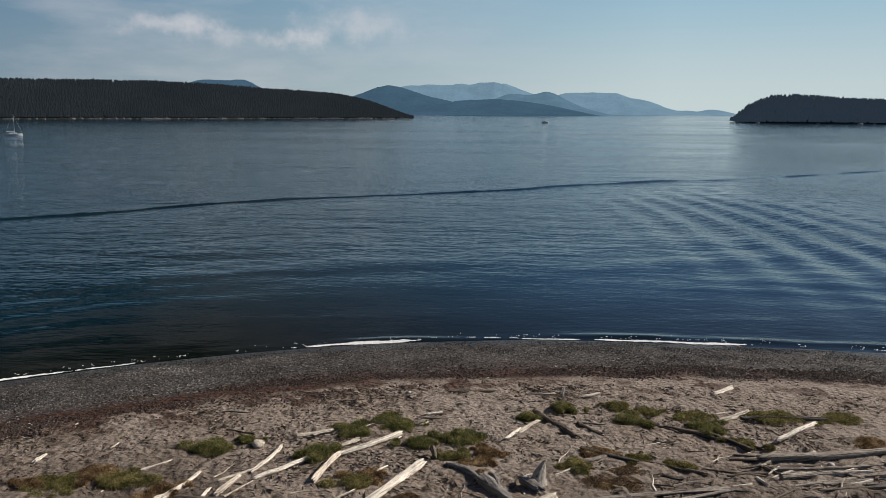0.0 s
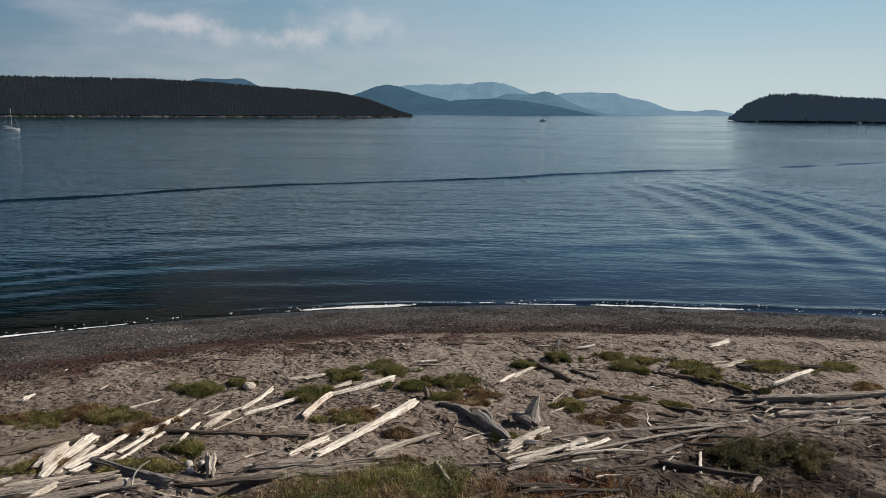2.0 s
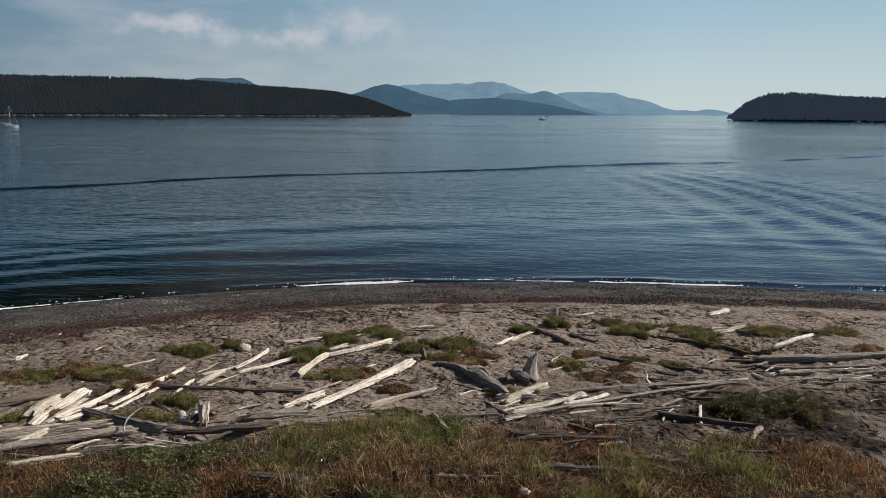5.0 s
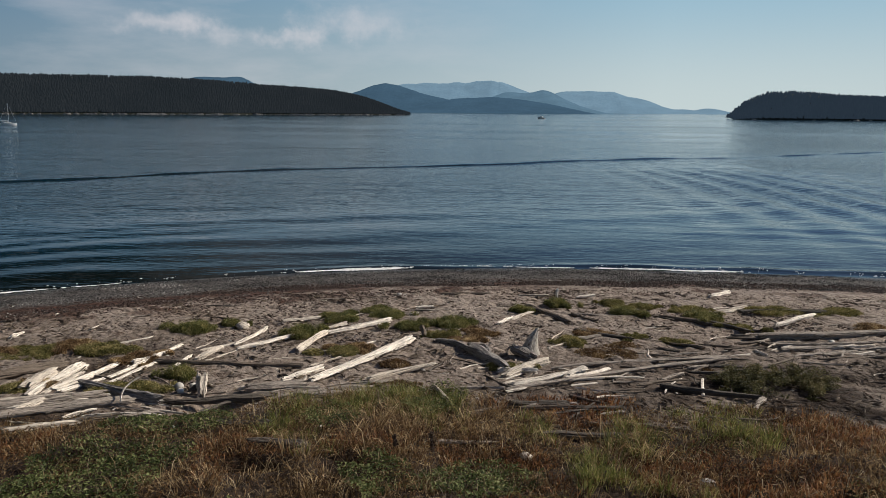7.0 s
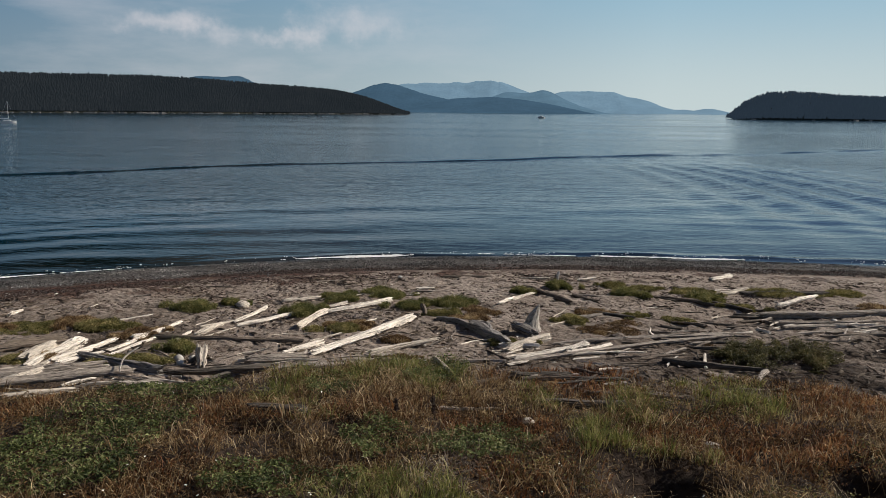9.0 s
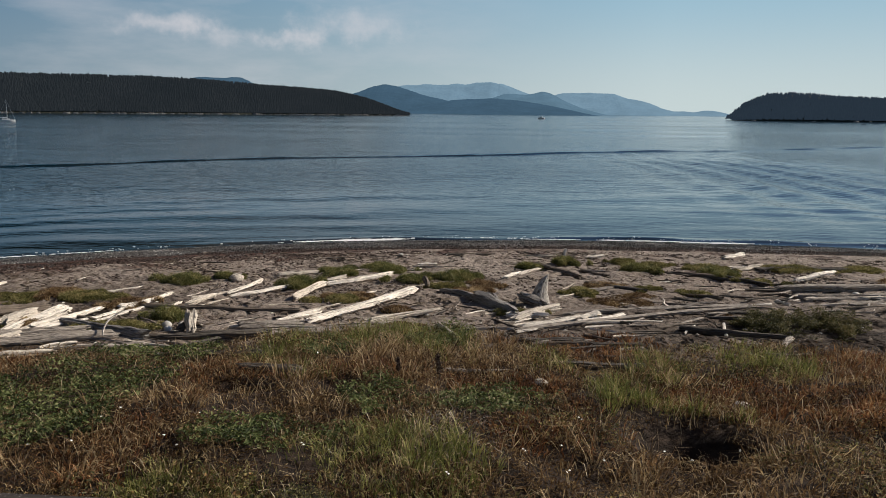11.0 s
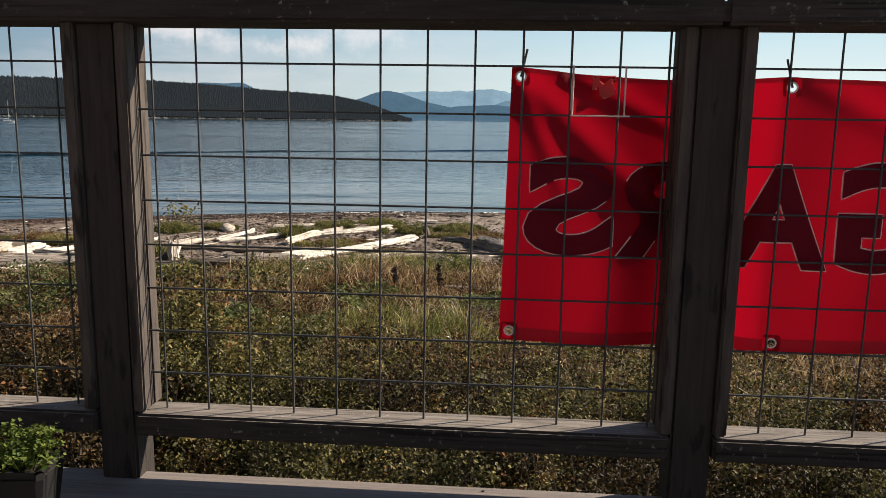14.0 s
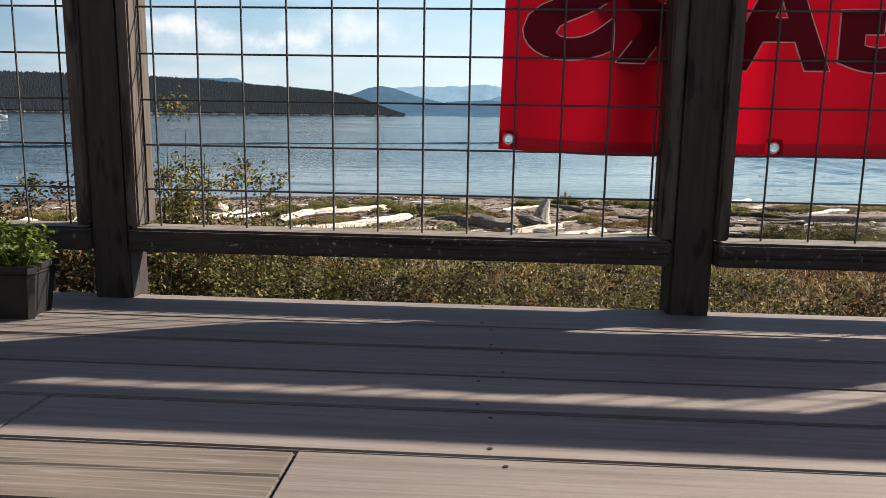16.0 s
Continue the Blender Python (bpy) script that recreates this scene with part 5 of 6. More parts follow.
driftwood(5.05, 19.82, -27, 1.73, 0.059, "brown")
driftwood(4.83, 19.21, -18, 0.55, 0.073, "dark")
driftwood(6.61, 19.66, -10, 1.62, 0.051, "brown")
driftwood(4.84, 18.32, 13, 2.81, 0.078, "grey")
driftwood(6.62, 18.96, 17, 0.56, 0.033, "white")
driftwood(3.04, 17.09, 28, 1.25, 0.036, "white")
driftwood(4.97, 15.68, -16, 2.09, 0.097, "dark")
driftwood(3.13, 18.61, -22, 0.66, 0.039, "cream")
driftwood(10.48, 22.44, 25, 1.93, 0.030, "grey")
driftwood(11.59, 27.24, -18, 0.67, 0.047, "white")
driftwood(0.36, 16.05, -58, 1.12, 0.041, "brown")
driftwood(5.15, 18.88, 23, 0.88, 0.040, "grey")
driftwood(9.45, 19.04, 13, 1.95, 0.043, "brown")
driftwood(3.04, 15.62, 23, 1.29, 0.034, "brown")
driftwood(3.41, 17.04, 29, 6.58, 0.051, "grey")
driftwood(1.53, 16.48, 39, 2.23, 0.070, "white")
driftwood(9.39, 20.27, 11, 3.34, 0.063, "grey")
driftwood(9.26, 19.78, 10, 2.44, 0.062, "cream")
driftwood(9.78, 19.49, 18, 2.12, 0.053, "grey")
driftwood(9.97, 19.08, 10, 2.04, 0.052, "brown")
driftwood(1.85, 14.23, 8, 2.12, 0.075, "brown")
driftwood(1.80, 12.98, -15, 0.69, 0.052, "grey")
driftwood(2.74, 13.07, -32, 0.56, 0.047, "brown")
driftwood(6.98, 21.88, -51, 1.76, 0.084, "dark")
driftwood(5.89, 22.53, -24, 1.19, 0.075, "brown")
driftwood(-0.74, 25.61, 6, 1.71, 0.062, "brown")
driftwood(1.60, 25.53, 6, 1.00, 0.051, "cream")
driftwood(6.96, 19.59, 12, 1.14, 0.042, "brown")
driftwood(3.89, 18.85, -9, 1.74, 0.040, "brown")
driftwood(-3.16, 14.88, 21, 1.36, 0.079, "grey")
driftwood(-9.20, 13.46, 33, 1.12, 0.083, "cream")
driftwood(-7.86, 11.87, 37, 1.20, 0.062, "cream")
driftwood(-7.64, 12.72, 68, 0.76, 0.051, "white")
driftwood(-7.33, 16.59, 94, 1.78, 0.053, "white")
driftwood(7.21, 19.18, -69, 0.48, 0.050, "white")
driftwood(7.75, 20.67, -8, 1.65, 0.054, "dark")
driftwood(1.9, 12.6, 4, 1.6, 0.09, "dark", label="dark weathered log half hidden in the bank grass")
driftwood(3.0, 13.3, -8, 1.9, 0.06, "brown", label="brown weathered log half hidden in the bank grass")
driftwood(-0.2, 12.0, 6, 1.1, 0.05, "grey", label="grey driftwood pole lying in the bank grass")
driftwood(-3.4, 11.35, -5, 1.0, 0.10, "dark", label="dark weathered log half hidden in the bank grass")
# broken pieces heaped between the larger logs
heap = random.Random(17)
for cx, cy, sx, sy, count, tones in ((-8.0, 13.3, 1.3, 0.5, 18, ("grey", "cream", "white", "dark")), (-3.6, 14.9, 1.4, 0.5, 9, ("grey", "cream", "brown")), (2.4, 16.5, 1.2, 0.5, 16, ("cream", "white", "brown", "grey")),
                                     (9.6, 19.7, 1.6, 0.8, 20, ("grey", "brown", "cream", "white")), (3.6, 13.9, 1.8, 0.5, 12, ("dark", "brown", "grey")), (5.5, 17.6, 1.6, 0.6, 9, ("brown", "grey", "dark"))):
    for k in range(count):
        driftwood(cx + heap.gauss(0, sx), cy + heap.gauss(0, sy), heap.gauss(20, 30), heap.uniform(0.35, 1.5), heap.uniform(0.02, 0.06), heap.choice(tones), lift=heap.uniform(0, 0.05))
# gnarled pieces and broken stumps
driftwood(-0.82, 18.92, -46, 1.45, 0.085, "blue", label="grey twisted driftwood limb joined to a gnarled root", bend=0.12)
driftwood(0.10, 17.72, -60, 1.75, 0.19, "blue", label="thick grey gnarled driftwood root, deeply furrowed", bend=0.10, stout=1.1)
driftwood(-0.02, 18.35, -75, 0.8, 0.07, "blue", lift=0.12, label="short grey driftwood branch stub", bend=0.08)


def root_horn(x, y, h, base, lean):
    """A root stub like a horn: broad, flattened and furrowed below, curving to a point."""
    V, Fc, n, m = [], [], 16, 20
    for i in range(n + 1):
        t = i / n
        cx, w = lean * t ** 1.7 - 0.06 * math.sin(t * 3.1), base * ((1 - t) ** 1.1 * 0.75 + 0.25 * (1 - t ** 5) + 0.03)
        for k in range(m):
            a = k * 2 * math.pi / m
            q = w * (1 + 0.22 * noise.noise((2.2 * math.cos(a), 2.2 * math.sin(a), t * 1.4)) - 0.22 * max(0, math.sin(a * 5 + 2 * t)) ** 4)
            V.append((cx + q * math.cos(a), q * math.sin(a) * 0.6, t * h - 0.08))
    for i in range(n):
        Fc += [(i * m + k, i * m + (k + 1) % m, (i + 1) * m + (k + 1) % m, (i + 1) * m + k) for k in range(m)]
    Fc.append(tuple(n * m + k for k in range(m)))
    ob = tagged(new("driftwood_root", mesh_from("driftwood_root", V, Fc, UPRIGHT_WOOD, True)), "grey horn-shaped driftwood root standing upright in sand", "driftwood", "driftwood on the beach")
    ob.matrix_world = pose(x, y, land_at(x, y), 0, 4, 20)


UPRIGHT_WOOD = wood("upright_grey_wood", (0.14, 0.128, 0.118), (0.56, 0.525, 0.48), stretch=(9, 9, 1))
root_horn(1.18, 18.45, 0.82, 0.29, 0.14)
driftwood(0.98, 18.25, 140, 0.7, 0.13, "blue", rise=10, label="short grey driftwood root end", bend=0.05)
driftwood(0.38, 18.42, 50, 0.85, 0.05, "brown", label="curved brown driftwood branch on the sand", bend=-0.12)
driftwood(-1.75, 19.95, 110, 0.4, 0.075, "brown", rise=25, label="short brown driftwood branch sticking up")
driftwood(-0.85, 14.55, 112, 0.95, 0.06, "cream", lift=0.12, label="flat grey driftwood plank leaning on a log")
driftwood(-5.9, 14.45, 100, 0.42, 0.10, "cream", rise=50, label="broken pale driftwood stump standing upright")
driftwood(-6.05, 14.5, 60, 0.35, 0.09, "dark", rise=30, label="dark broken stump behind driftwood logs")
driftwood(-7.02, 13.5, 70, 0.6, 0.022, "white", rise=40, lift=0.12, label="thin white hooked driftwood branch", bend=0.12)
driftwood(2.35, 25.3, 80, 0.3, 0.05, "white", rise=70, label="white driftwood stub standing upright")


def stone(x, y, r, material, label, squash=0.6, seed=0):
    bm = bmesh.new()
    bmesh.ops.create_icosphere(bm, subdivisions=2, radius=r)
    for v in bm.verts:
        v.co *= 1 + 0.28 * noise.noise(v.co * (1.6 / r) + Vector((seed, seed, 0)))
        v.co.z *= squash
    me = bpy.data.meshes.new("stone")
    bm.to_mesh(me)
    bm.free()
    me.materials.append(material)
    me.polygons.foreach_set("use_smooth", [True] * len(me.polygons))
    ob = tagged(new("stone", me), label, "stone", "stones on the beach")
    ob.matrix_world = pose(x, y, land_at(x, y) + r * squash * 0.6, 0, 0, seed * 40)


stone(-6.55, 14.75, 0.10, M_STONE, "pale angular stone among driftwood", 0.9, 1)
stone(-6.28, 14.85, 0.08, M_STONE, "pale angular stone among driftwood", 0.9, 2)
stone(-6.4, 14.45, 0.08, M_STONE, "pale angular stone among driftwood", 0.8, 3)
stone(-7.0, 20.2, 0.2, WOOD["cream"], "rounded tan boulder on the sand", 0.6, 4)
stone(9.2, 20.9, 0.17, M_STONE, "white rounded stone beside a bleached log", 0.7, 5)
stone(9.5, 20.4, 0.09, M_STONE, "small white stone beside a bleached log", 0.7, 6)
stone(0.8, 11.5, 0.11, WOOD["cream"], "pale stone half hidden in dry grass", 0.6, 7)
stone(3.6, 10.8, 0.12, M_STONE, "pale stone half hidden in dry grass", 0.5, 8)
stone(-3.1, 25.3, 0.08, M_STONE, "small white stone on gravel", 0.6, 9)

# ---- beach plants ----
CLUMP = {"green": (L_GREEN, "green spiky beach grass clump on sand"), "olive": (L_OLIVE, "olive-green beach plant clump on sand"),
         "brown": (L_DRY, "brown dry beach plant clump on sand"), "rust": (L_UNDER, "brown dried beach plants on sand")}
clump_count = [0]


def grass_clump(x, y, r, tone):
    clump_count[0] += 1
    rng = np.random.default_rng(100 + clump_count[0])
    mat, label = CLUMP[tone]
    lean_out, leafy = rng.uniform(0.75, 1.2), {"green": 0.55, "olive": 0.7, "brown": 0.35, "rust": 0.55}[tone]
    tall = {"green": 0.21, "olive": 0.13, "brown": 0.12, "rust": 0.08}[tone]
    # several overlapping cushions of unlike size, so that the outline is ragged
    knots = [(0.0, 0.0, 0.7)] + [(rng.normal(0, 0.58), rng.normal(0, 0.48), rng.uniform(0.15, 0.5)) for k in range(9)]
    fields = []
    for kx, ky, kr in knots[:5 if tone == "rust" else 10]:
        n = int(((700 + 2200 * r) * kr * kr * 1.4 + 40) * (0.5 if tone == "rust" else 1))
        a, q = rng.uniform(0, 6.283, n), np.sqrt(rng.random(n))
        px, py = x + r * (kx + kr * q * np.cos(a)), y + r * 0.9 * (ky + kr * q * np.sin(a))
        dome = tall * (0.45 + 0.75 * kr) * np.sqrt(1.02 - q * q) * lean_out
        g, nl = land(px, py), int(n * leafy)
        c = np.stack([px[:nl], py[:nl], g[:nl] + dome[:nl] * rng.uniform(0.35, 1.05, nl) + 0.01], 1)
        fields.append(leaf_field(rng, c, rng.uniform(0.03, 0.075, nl), 0.4, 0.38))
        m = n - nl
        fields.append(blade_field(rng, px[nl:], py[nl:], g[nl:] - 0.01, dome[nl:] * rng.uniform(0.7, 1.5, m) + 0.04, rng.uniform(0.008, 0.017, m), rng.uniform(0.2, 0.9, m)))
    ob = new("grass_clump", mesh_from("grass_clump", *joined(fields), mat))
    tagged(ob, label, "grass", "grass clumps on the beach")


grass_clump(-8.22, 19.73, 0.73, "green")
grass_clump(-7.35, 20.45, 0.35, "green")
grass_clump(-11.37, 17.31, 0.75, "olive")
grass_clump(-9.97, 17.66, 0.78, "olive")
grass_clump(-8.56, 17.09, 0.62, "brown")
grass_clump(-6.94, 15.70, 0.53, "green")
grass_clump(-7.38, 14.64, 0.61, "olive")
grass_clump(-9.87, 14.18, 0.57, "olive")
grass_clump(-12.23, 17.23, 0.43, "brown")
grass_clump(-5.11, 19.78, 0.62, "green")
grass_clump(-4.29, 21.48, 0.63, "green")
grass_clump(-3.03, 22.18, 0.73, "green")
grass_clump(-2.25, 20.85, 0.63, "green")
grass_clump(-0.95, 21.38, 0.73, "green")
grass_clump(-3.65, 18.17, 0.65, "olive")
grass_clump(1.01, 23.13, 0.41, "green")
grass_clump(2.29, 24.04, 0.54, "green")
grass_clump(2.28, 19.68, 0.52, "olive")
grass_clump(4.10, 24.40, 0.61, "olive")
grass_clump(4.27, 23.11, 0.61, "green")
grass_clump(5.13, 23.96, 0.53, "olive")
grass_clump(6.57, 23.73, 0.73, "olive")
grass_clump(6.50, 22.73, 0.56, "green")
grass_clump(9.28, 23.92, 0.86, "olive")
grass_clump(11.36, 24.02, 0.88, "olive")
grass_clump(4.24, 20.35, 0.38, "olive")
grass_clump(5.38, 19.89, 0.40, "olive")
grass_clump(-1.27, 19.99, 0.45, "olive")
grass_clump(-0.30, 19.67, 0.52, "brown")
grass_clump(-2.20, 17.33, 0.54, "rust")
grass_clump(2.71, 18.73, 0.54, "rust")
grass_clump(3.60, 18.81, 0.54, "rust")
grass_clump(0.61, 17.12, 0.39, "olive")
grass_clump(11.35, 22.08, 0.68, "brown")
grass_clump(7.50, 21.62, 0.41, "olive")
grass_clump(5.91, 17.26, 0.52, "rust")
for px, py, pr, tone in ((-10.6, 18.0, 0.7, "brown"), (-9.6, 14.6, 0.5, "brown"), (3.7, 19.5, 0.5, "rust"), (3.1, 20.6, 0.5, "brown"),
                         (-0.2, 20.3, 0.5, "brown"), (-3.4, 18.6, 0.5, "brown"), (-1.9, 15.6, 0.5, "rust")):
    grass_clump(px, py, pr, tone)


def low_bush(x, y, rx, ry, h, leaves, name, label, mat, seed, size=(0.03, 0.055), full=1.0):
    """A leafy bush: forked stems and a lobed crown of folded leaves with gaps."""
    rng = np.random.default_rng(seed)
    z0 = land_at(x, y)
    ob = tagged(new(name), label, "shrub", "shrubs by the deck" if name == "shrub" else "")
    ob.matrix_world = pose(x, y, z0)
    C, V, Fc = [], [], []
    stems = 36
    for k in range(stems):
        a, q = rng.uniform(0, 6.283), math.sqrt(rng.random())
        tip = np.array((q * rx * math.cos(a), q * ry * math.sin(a), h * (1.0 - 0.4 * q * q) * rng.uniform(0.6, 1.0)))
        root = np.array((tip[0] * 0.25, tip[1] * 0.25, -0.03))
        bow = np.array((tip[0] * 0.35, tip[1] * 0.35, h * 0.12))
        at = lambda t: root + (tip - root) * t + bow * (4 * t * (1 - t)) * 0.5
        b = len(V)
        for t, rr in ((0.0, 0.007), (0.5, 0.005), (1.0, 0.0015)):
            V += [tuple(at(t) + np.array((rr * math.cos(j * 2.094), rr * math.sin(j * 2.094), 0))) for j in range(3)]
        for g in (0, 3):
            Fc += [(b + g + j, b + g + (j + 1) % 3, b + g + 3 + (j + 1) % 3, b + g + 3 + j) for j in range(3)]
        for e in range(6):
            t = rng.uniform(0.38, 1.0) ** 0.7
            n = int(leaves / (stems * 6))
            c = at(t) + rng.normal(0, 0.06, 3) * full
            C.append(c + rng.normal(0, 1, (n, 3)) * (0.035, 0.035, 0.026) * full * rng.uniform(0.6, 1.3))
    C = np.concatenate(C)
    C[:, 2] = np.maximum(C[:, 2], 0.02)
    P, F = leaf_field(rng, C, rng.uniform(size[0], size[1], len(C)), 0.35, 0.62)
    part("foliage", mesh_from("foliage", P, F, mat), ob)
    part("branchwork", mesh_from("branchwork", V, Fc, M_TWIG), ob)


low_bush(6.55, 16.6, 1.3, 1.0, 0.21, 26000, "low_bush", "dark green spreading low bush on the sand", L_BUSH, 40, (0.026, 0.05), 1.7)
rs = random.Random(12)
for k in range(17):
    sx = -5.6 + 0.7 * k + rs.uniform(-0.15, 0.15)
    low_bush(sx, 3.68 + rs.uniform(-0.15, 0.15), rs.uniform(0.5, 0.68), rs.uniform(0.42, 0.55), 0.9 + 0.1 * rs.random() + 0.22 * min(1, max(0, (-sx - 0.9) / 0.8)),
             10500, "shrub", "orange-tinged leafy shrub turning colour beside the deck" if k % 4 == 1 or sx < -1.0 else "leafy yellow-green shrub with reddish leaves beside the deck", L_ROSE if k % 4 == 1 or sx < -1.0 else L_SHRUB, 60 + k, (0.012, 0.027))
for k, (sx, sy, sh) in enumerate(((-1.66, 4.1, 1.36), (-1.36, 4.02, 1.68), (-1.95, 4.0, 1.46), (-3.1, 4.2, 1.5), (-2.35, 4.1, 1.4), (-0.9, 4.8, 0.95), (0.4, 4.7, 0.8), (3.6, 5.0, 1.0), (4.8, 5.6, 1.1), (-4.6, 5.3, 1.0), (-2.2, 5.3, 0.85), (-0.2, 5.1, 1.06), (-1.3, 5.5, 0.95), (1.2, 5.1, 1.0), (-3.6, 5.6, 0.9), (-0.5, 4.45, 1.22), (0.1, 4.5, 1.14), (0.75, 4.5, 1.12), (1.5, 4.4, 1.08), (2.1, 4.6, 1.06), (-1.0, 4.4, 1.5), (2.7, 4.3, 1.05), (0.5, 5.2, 1.02), (-0.8, 5.2, 1.05))):
    low_bush(sx, sy, 0.62, 0.5, sh * 0.92, 20000 if sh > 1.3 else 10500, "shrub", "orange-tinged leafy shrub turning colour beside the deck" if k % 4 == 3 or sx < -1.8 else "leafy yellow-green shrub with reddish leaves beside the deck", L_ROSE if k % 4 == 3 or sx < -1.8 else L_SHRUB, 90 + k, (0.012, 0.027))


# ---- bank vegetation ----
def patch_weight(x, y, spots):
    w = np.zeros_like(x)
    for px, py, rx, ry in spots:
        w = np.maximum(w, np.exp(-((x - px) / rx) ** 2 - ((y - py) / ry) ** 2))
    return w


def veg_edge(x, y):
    return 13.0 + 1.0 * lumps(x, y, 0.22, 9.0, 3) + 1.9 * np.exp(-((x + 1.4) / 2.6) ** 2) - 0.9 * smooth01(-x, 4, 8) + 1.2 * smooth01(x, 1.5, 4) - 0.9 * smooth01(x, 6.5, 8)


COVER = ((-5.9, 9.7, 1.2, 1.4), (-5.6, 8.4, 0.9, 0.5), (-2.7, 8.4, 0.9, 0.8), (-1.7, 10.5, 0.7, 0.8), (-2.8, 12.9, 0.7, 0.8), (0.0, 10.2, 0.9, 1.1), (-1.1, 14.5, 1.0, 1.0), (-5.7, 12.3, 1.2, 0.6))
LOGGY = ((2.2, 12.6, 1.7, 0.7), (5.2, 13.6, 2.2, 0.7), (-3.3, 11.3, 0.8, 0.3))
TALL = ((-2.9, 14.0, 1.0, 1.3), (-1.2, 14.5, 0.9, 1.2), (4.7, 13.6, 0.7, 1.6), (2.6, 13.3, 0.4, 1.3), (1.9, 10.7, 0.4, 0.8), (-3.6, 12.4, 0.5, 0.6), (1.0, 12.6, 0.4, 0.7), (-1.0, 8.0, 1.3, 1.1), (-2.8, 7.0, 1.2, 0.7))
RUST = ((-4.1, 9.3, 0.4, 1.8), (-4.1, 11.4, 0.9, 0.6), (-7.6, 10.8, 0.3, 1.0), (-2.0, 11.6, 0.6, 0.5), (-0.6, 11.5, 1.4, 0.5), (1.5, 15.3, 1.2, 1.1), (0.4, 9.0, 0.5, 0.4), (3.6, 11.1, 1.0, 1.1), (6.3, 13.4, 1.0, 1.2), (5.2, 10.7, 0.8, 1.0), (2.2, 13.2, 0.8, 1.0), (-4.2, 7.9, 0.4, 0.2))


def bank():
    rng = np.random.default_rng(21)

    def scatter(n, x0=-13.0, x1=13.0, y0=2.9, y1=15.6, bias=0.95):
        y = y0 + (y1 - y0) * rng.random(n) ** bias
        x = rng.uniform(x0, x1, n) * (0.36 + 0.64 * y / y1)
        return x, y
    # leafy ground cover, in mounds
    x, y = scatter(260000)
    w = patch_weight(x, y, COVER) + 0.5 * lumps(x, y, 0.9, 31.0, 3) - 0.5 * patch_weight(x, y, RUST)
    k = (w > 0.4) & (y < veg_edge(x, y) + 0.2) & (hollow(x, y) < 0.15)
    x, y, w = x[k], y[k], w[k]
    mound = 0.06 + 0.26 * np.clip(lumps(x, y, 1.4, 33.0, 3) + 0.45, 0, 1.3)
    z = land(x, y) + mound * rng.uniform(0.35, 1.1, len(x))
    V, F = leaf_field(rng, np.stack([x, y, z], 1), rng.uniform(0.035, 0.08, len(x)), 0.7, 0.5)
    tagged(new("ground_cover", mesh_from("ground_cover", V, F, L_COVER)), "low dark green leafy ground cover on the bank", "plants", kind="stuff")

    # brown undergrowth that hides the soil
    x, y = scatter(330000, bias=1.35)
    k = (y < veg_edge(x, y) + 0.3 * rng.normal(0, 1, len(x))) & (hollow(x, y) < 0.3) & (lumps(x, y, 2.2, 37.0, 3) + rng.normal(0, 0.3, len(x)) > -0.3)
    x, y = x[k], y[k]
    z = land(x, y) + (0.03 + 0.17 * np.clip(lumps(x, y, 2.0, 38.0, 3) + 0.45, 0, 1.4)) * rng.uniform(0.1, 1.1, len(x))
    V, F = leaf_field(rng, np.stack([x, y, z], 1), rng.uniform(0.03, 0.075, len(x)), 0.2, 0.3)
    tagged(new("undergrowth", mesh_from("undergrowth", V, F, L_UNDER)), "low brown withered undergrowth covering the bank", "plants", kind="stuff")

    # broad-leaved weeds turning yellow and red
    x, y = scatter(120000)
    w = patch_weight(x, y, ((4.6, 8.0, 1.5, 1.0), (3.6, 8.4, 1.0, 0.5), (6.2, 9.6, 1.6, 1.2), (1.0, 9.3, 0.9, 0.6), (0.6, 6.6, 1.6, 0.8), (-1.3, 6.2, 1.2, 0.7), (1.9, 6.0, 1.2, 0.6), (0.4, 5.9, 1.0, 0.5), (-3.2, 6.6, 1.4, 0.7), (3.2, 12.4, 0.9, 0.6))) + 0.6 * lumps(x, y, 1.1, 35.0, 3)
    k = (w > 0.45) & (y < veg_edge(x, y)) & (hollow(x, y) < 0.15)
    x, y = x[k], y[k]
    z = land(x, y) + (0.08 + 0.2 * np.clip(lumps(x, y, 1.7, 36.0, 3) + 0.4, 0, 1.3)) * rng.uniform(0.3, 1.1, len(x))
    V, F = leaf_field(rng, np.stack([x, y, z], 1), rng.uniform(0.025, 0.055, len(x)), 0.5, 0.55)
    tagged(new("leafy_weeds", mesh_from("leafy_weeds", V, F, L_SHRUB)), "yellow-green and reddish leafy weeds on the bank", "plants", kind="stuff")

    def grass(name, mat, label, tufts, blades, weight, cut, h, wid, lean, spread=0.07, reach=0.0):
        """Tufts of blades that fan out from their own root, with bare gaps between them."""
        tx, ty = scatter(tufts)
        k = (weight(tx, ty) > cut + rng.uniform(-0.2, 0.2, tufts)) & (ty < veg_edge(tx, ty) + reach * np.exp(-((tx - 3.2) / 2.2) ** 2) + rng.normal(0, 0.25, tufts)) & (ty > 2.9) & (hollow(tx, ty) < 0.12) & (rng.random(tufts) > 0.72 * patch_weight(tx, ty, LOGGY) * (name != "rust_weeds"))
        tx, ty = tx[k], ty[k]
        th = rng.uniform(0.45, 1.25, len(tx)) * (0.8 + 0.5 * lumps(tx, ty, 0.7, 41.0, 2))
        ts = rng.uniform(0.6, 1.5, len(tx))
        j = rng.integers(0, len(tx), len(tx) * blades)
        m = len(j)
        ax, ay = rng.normal(0, 1, m), rng.normal(0, 1, m)
        x, y = tx[j] + ax * spread * ts[j], ty[j] + ay * spread * ts[j]
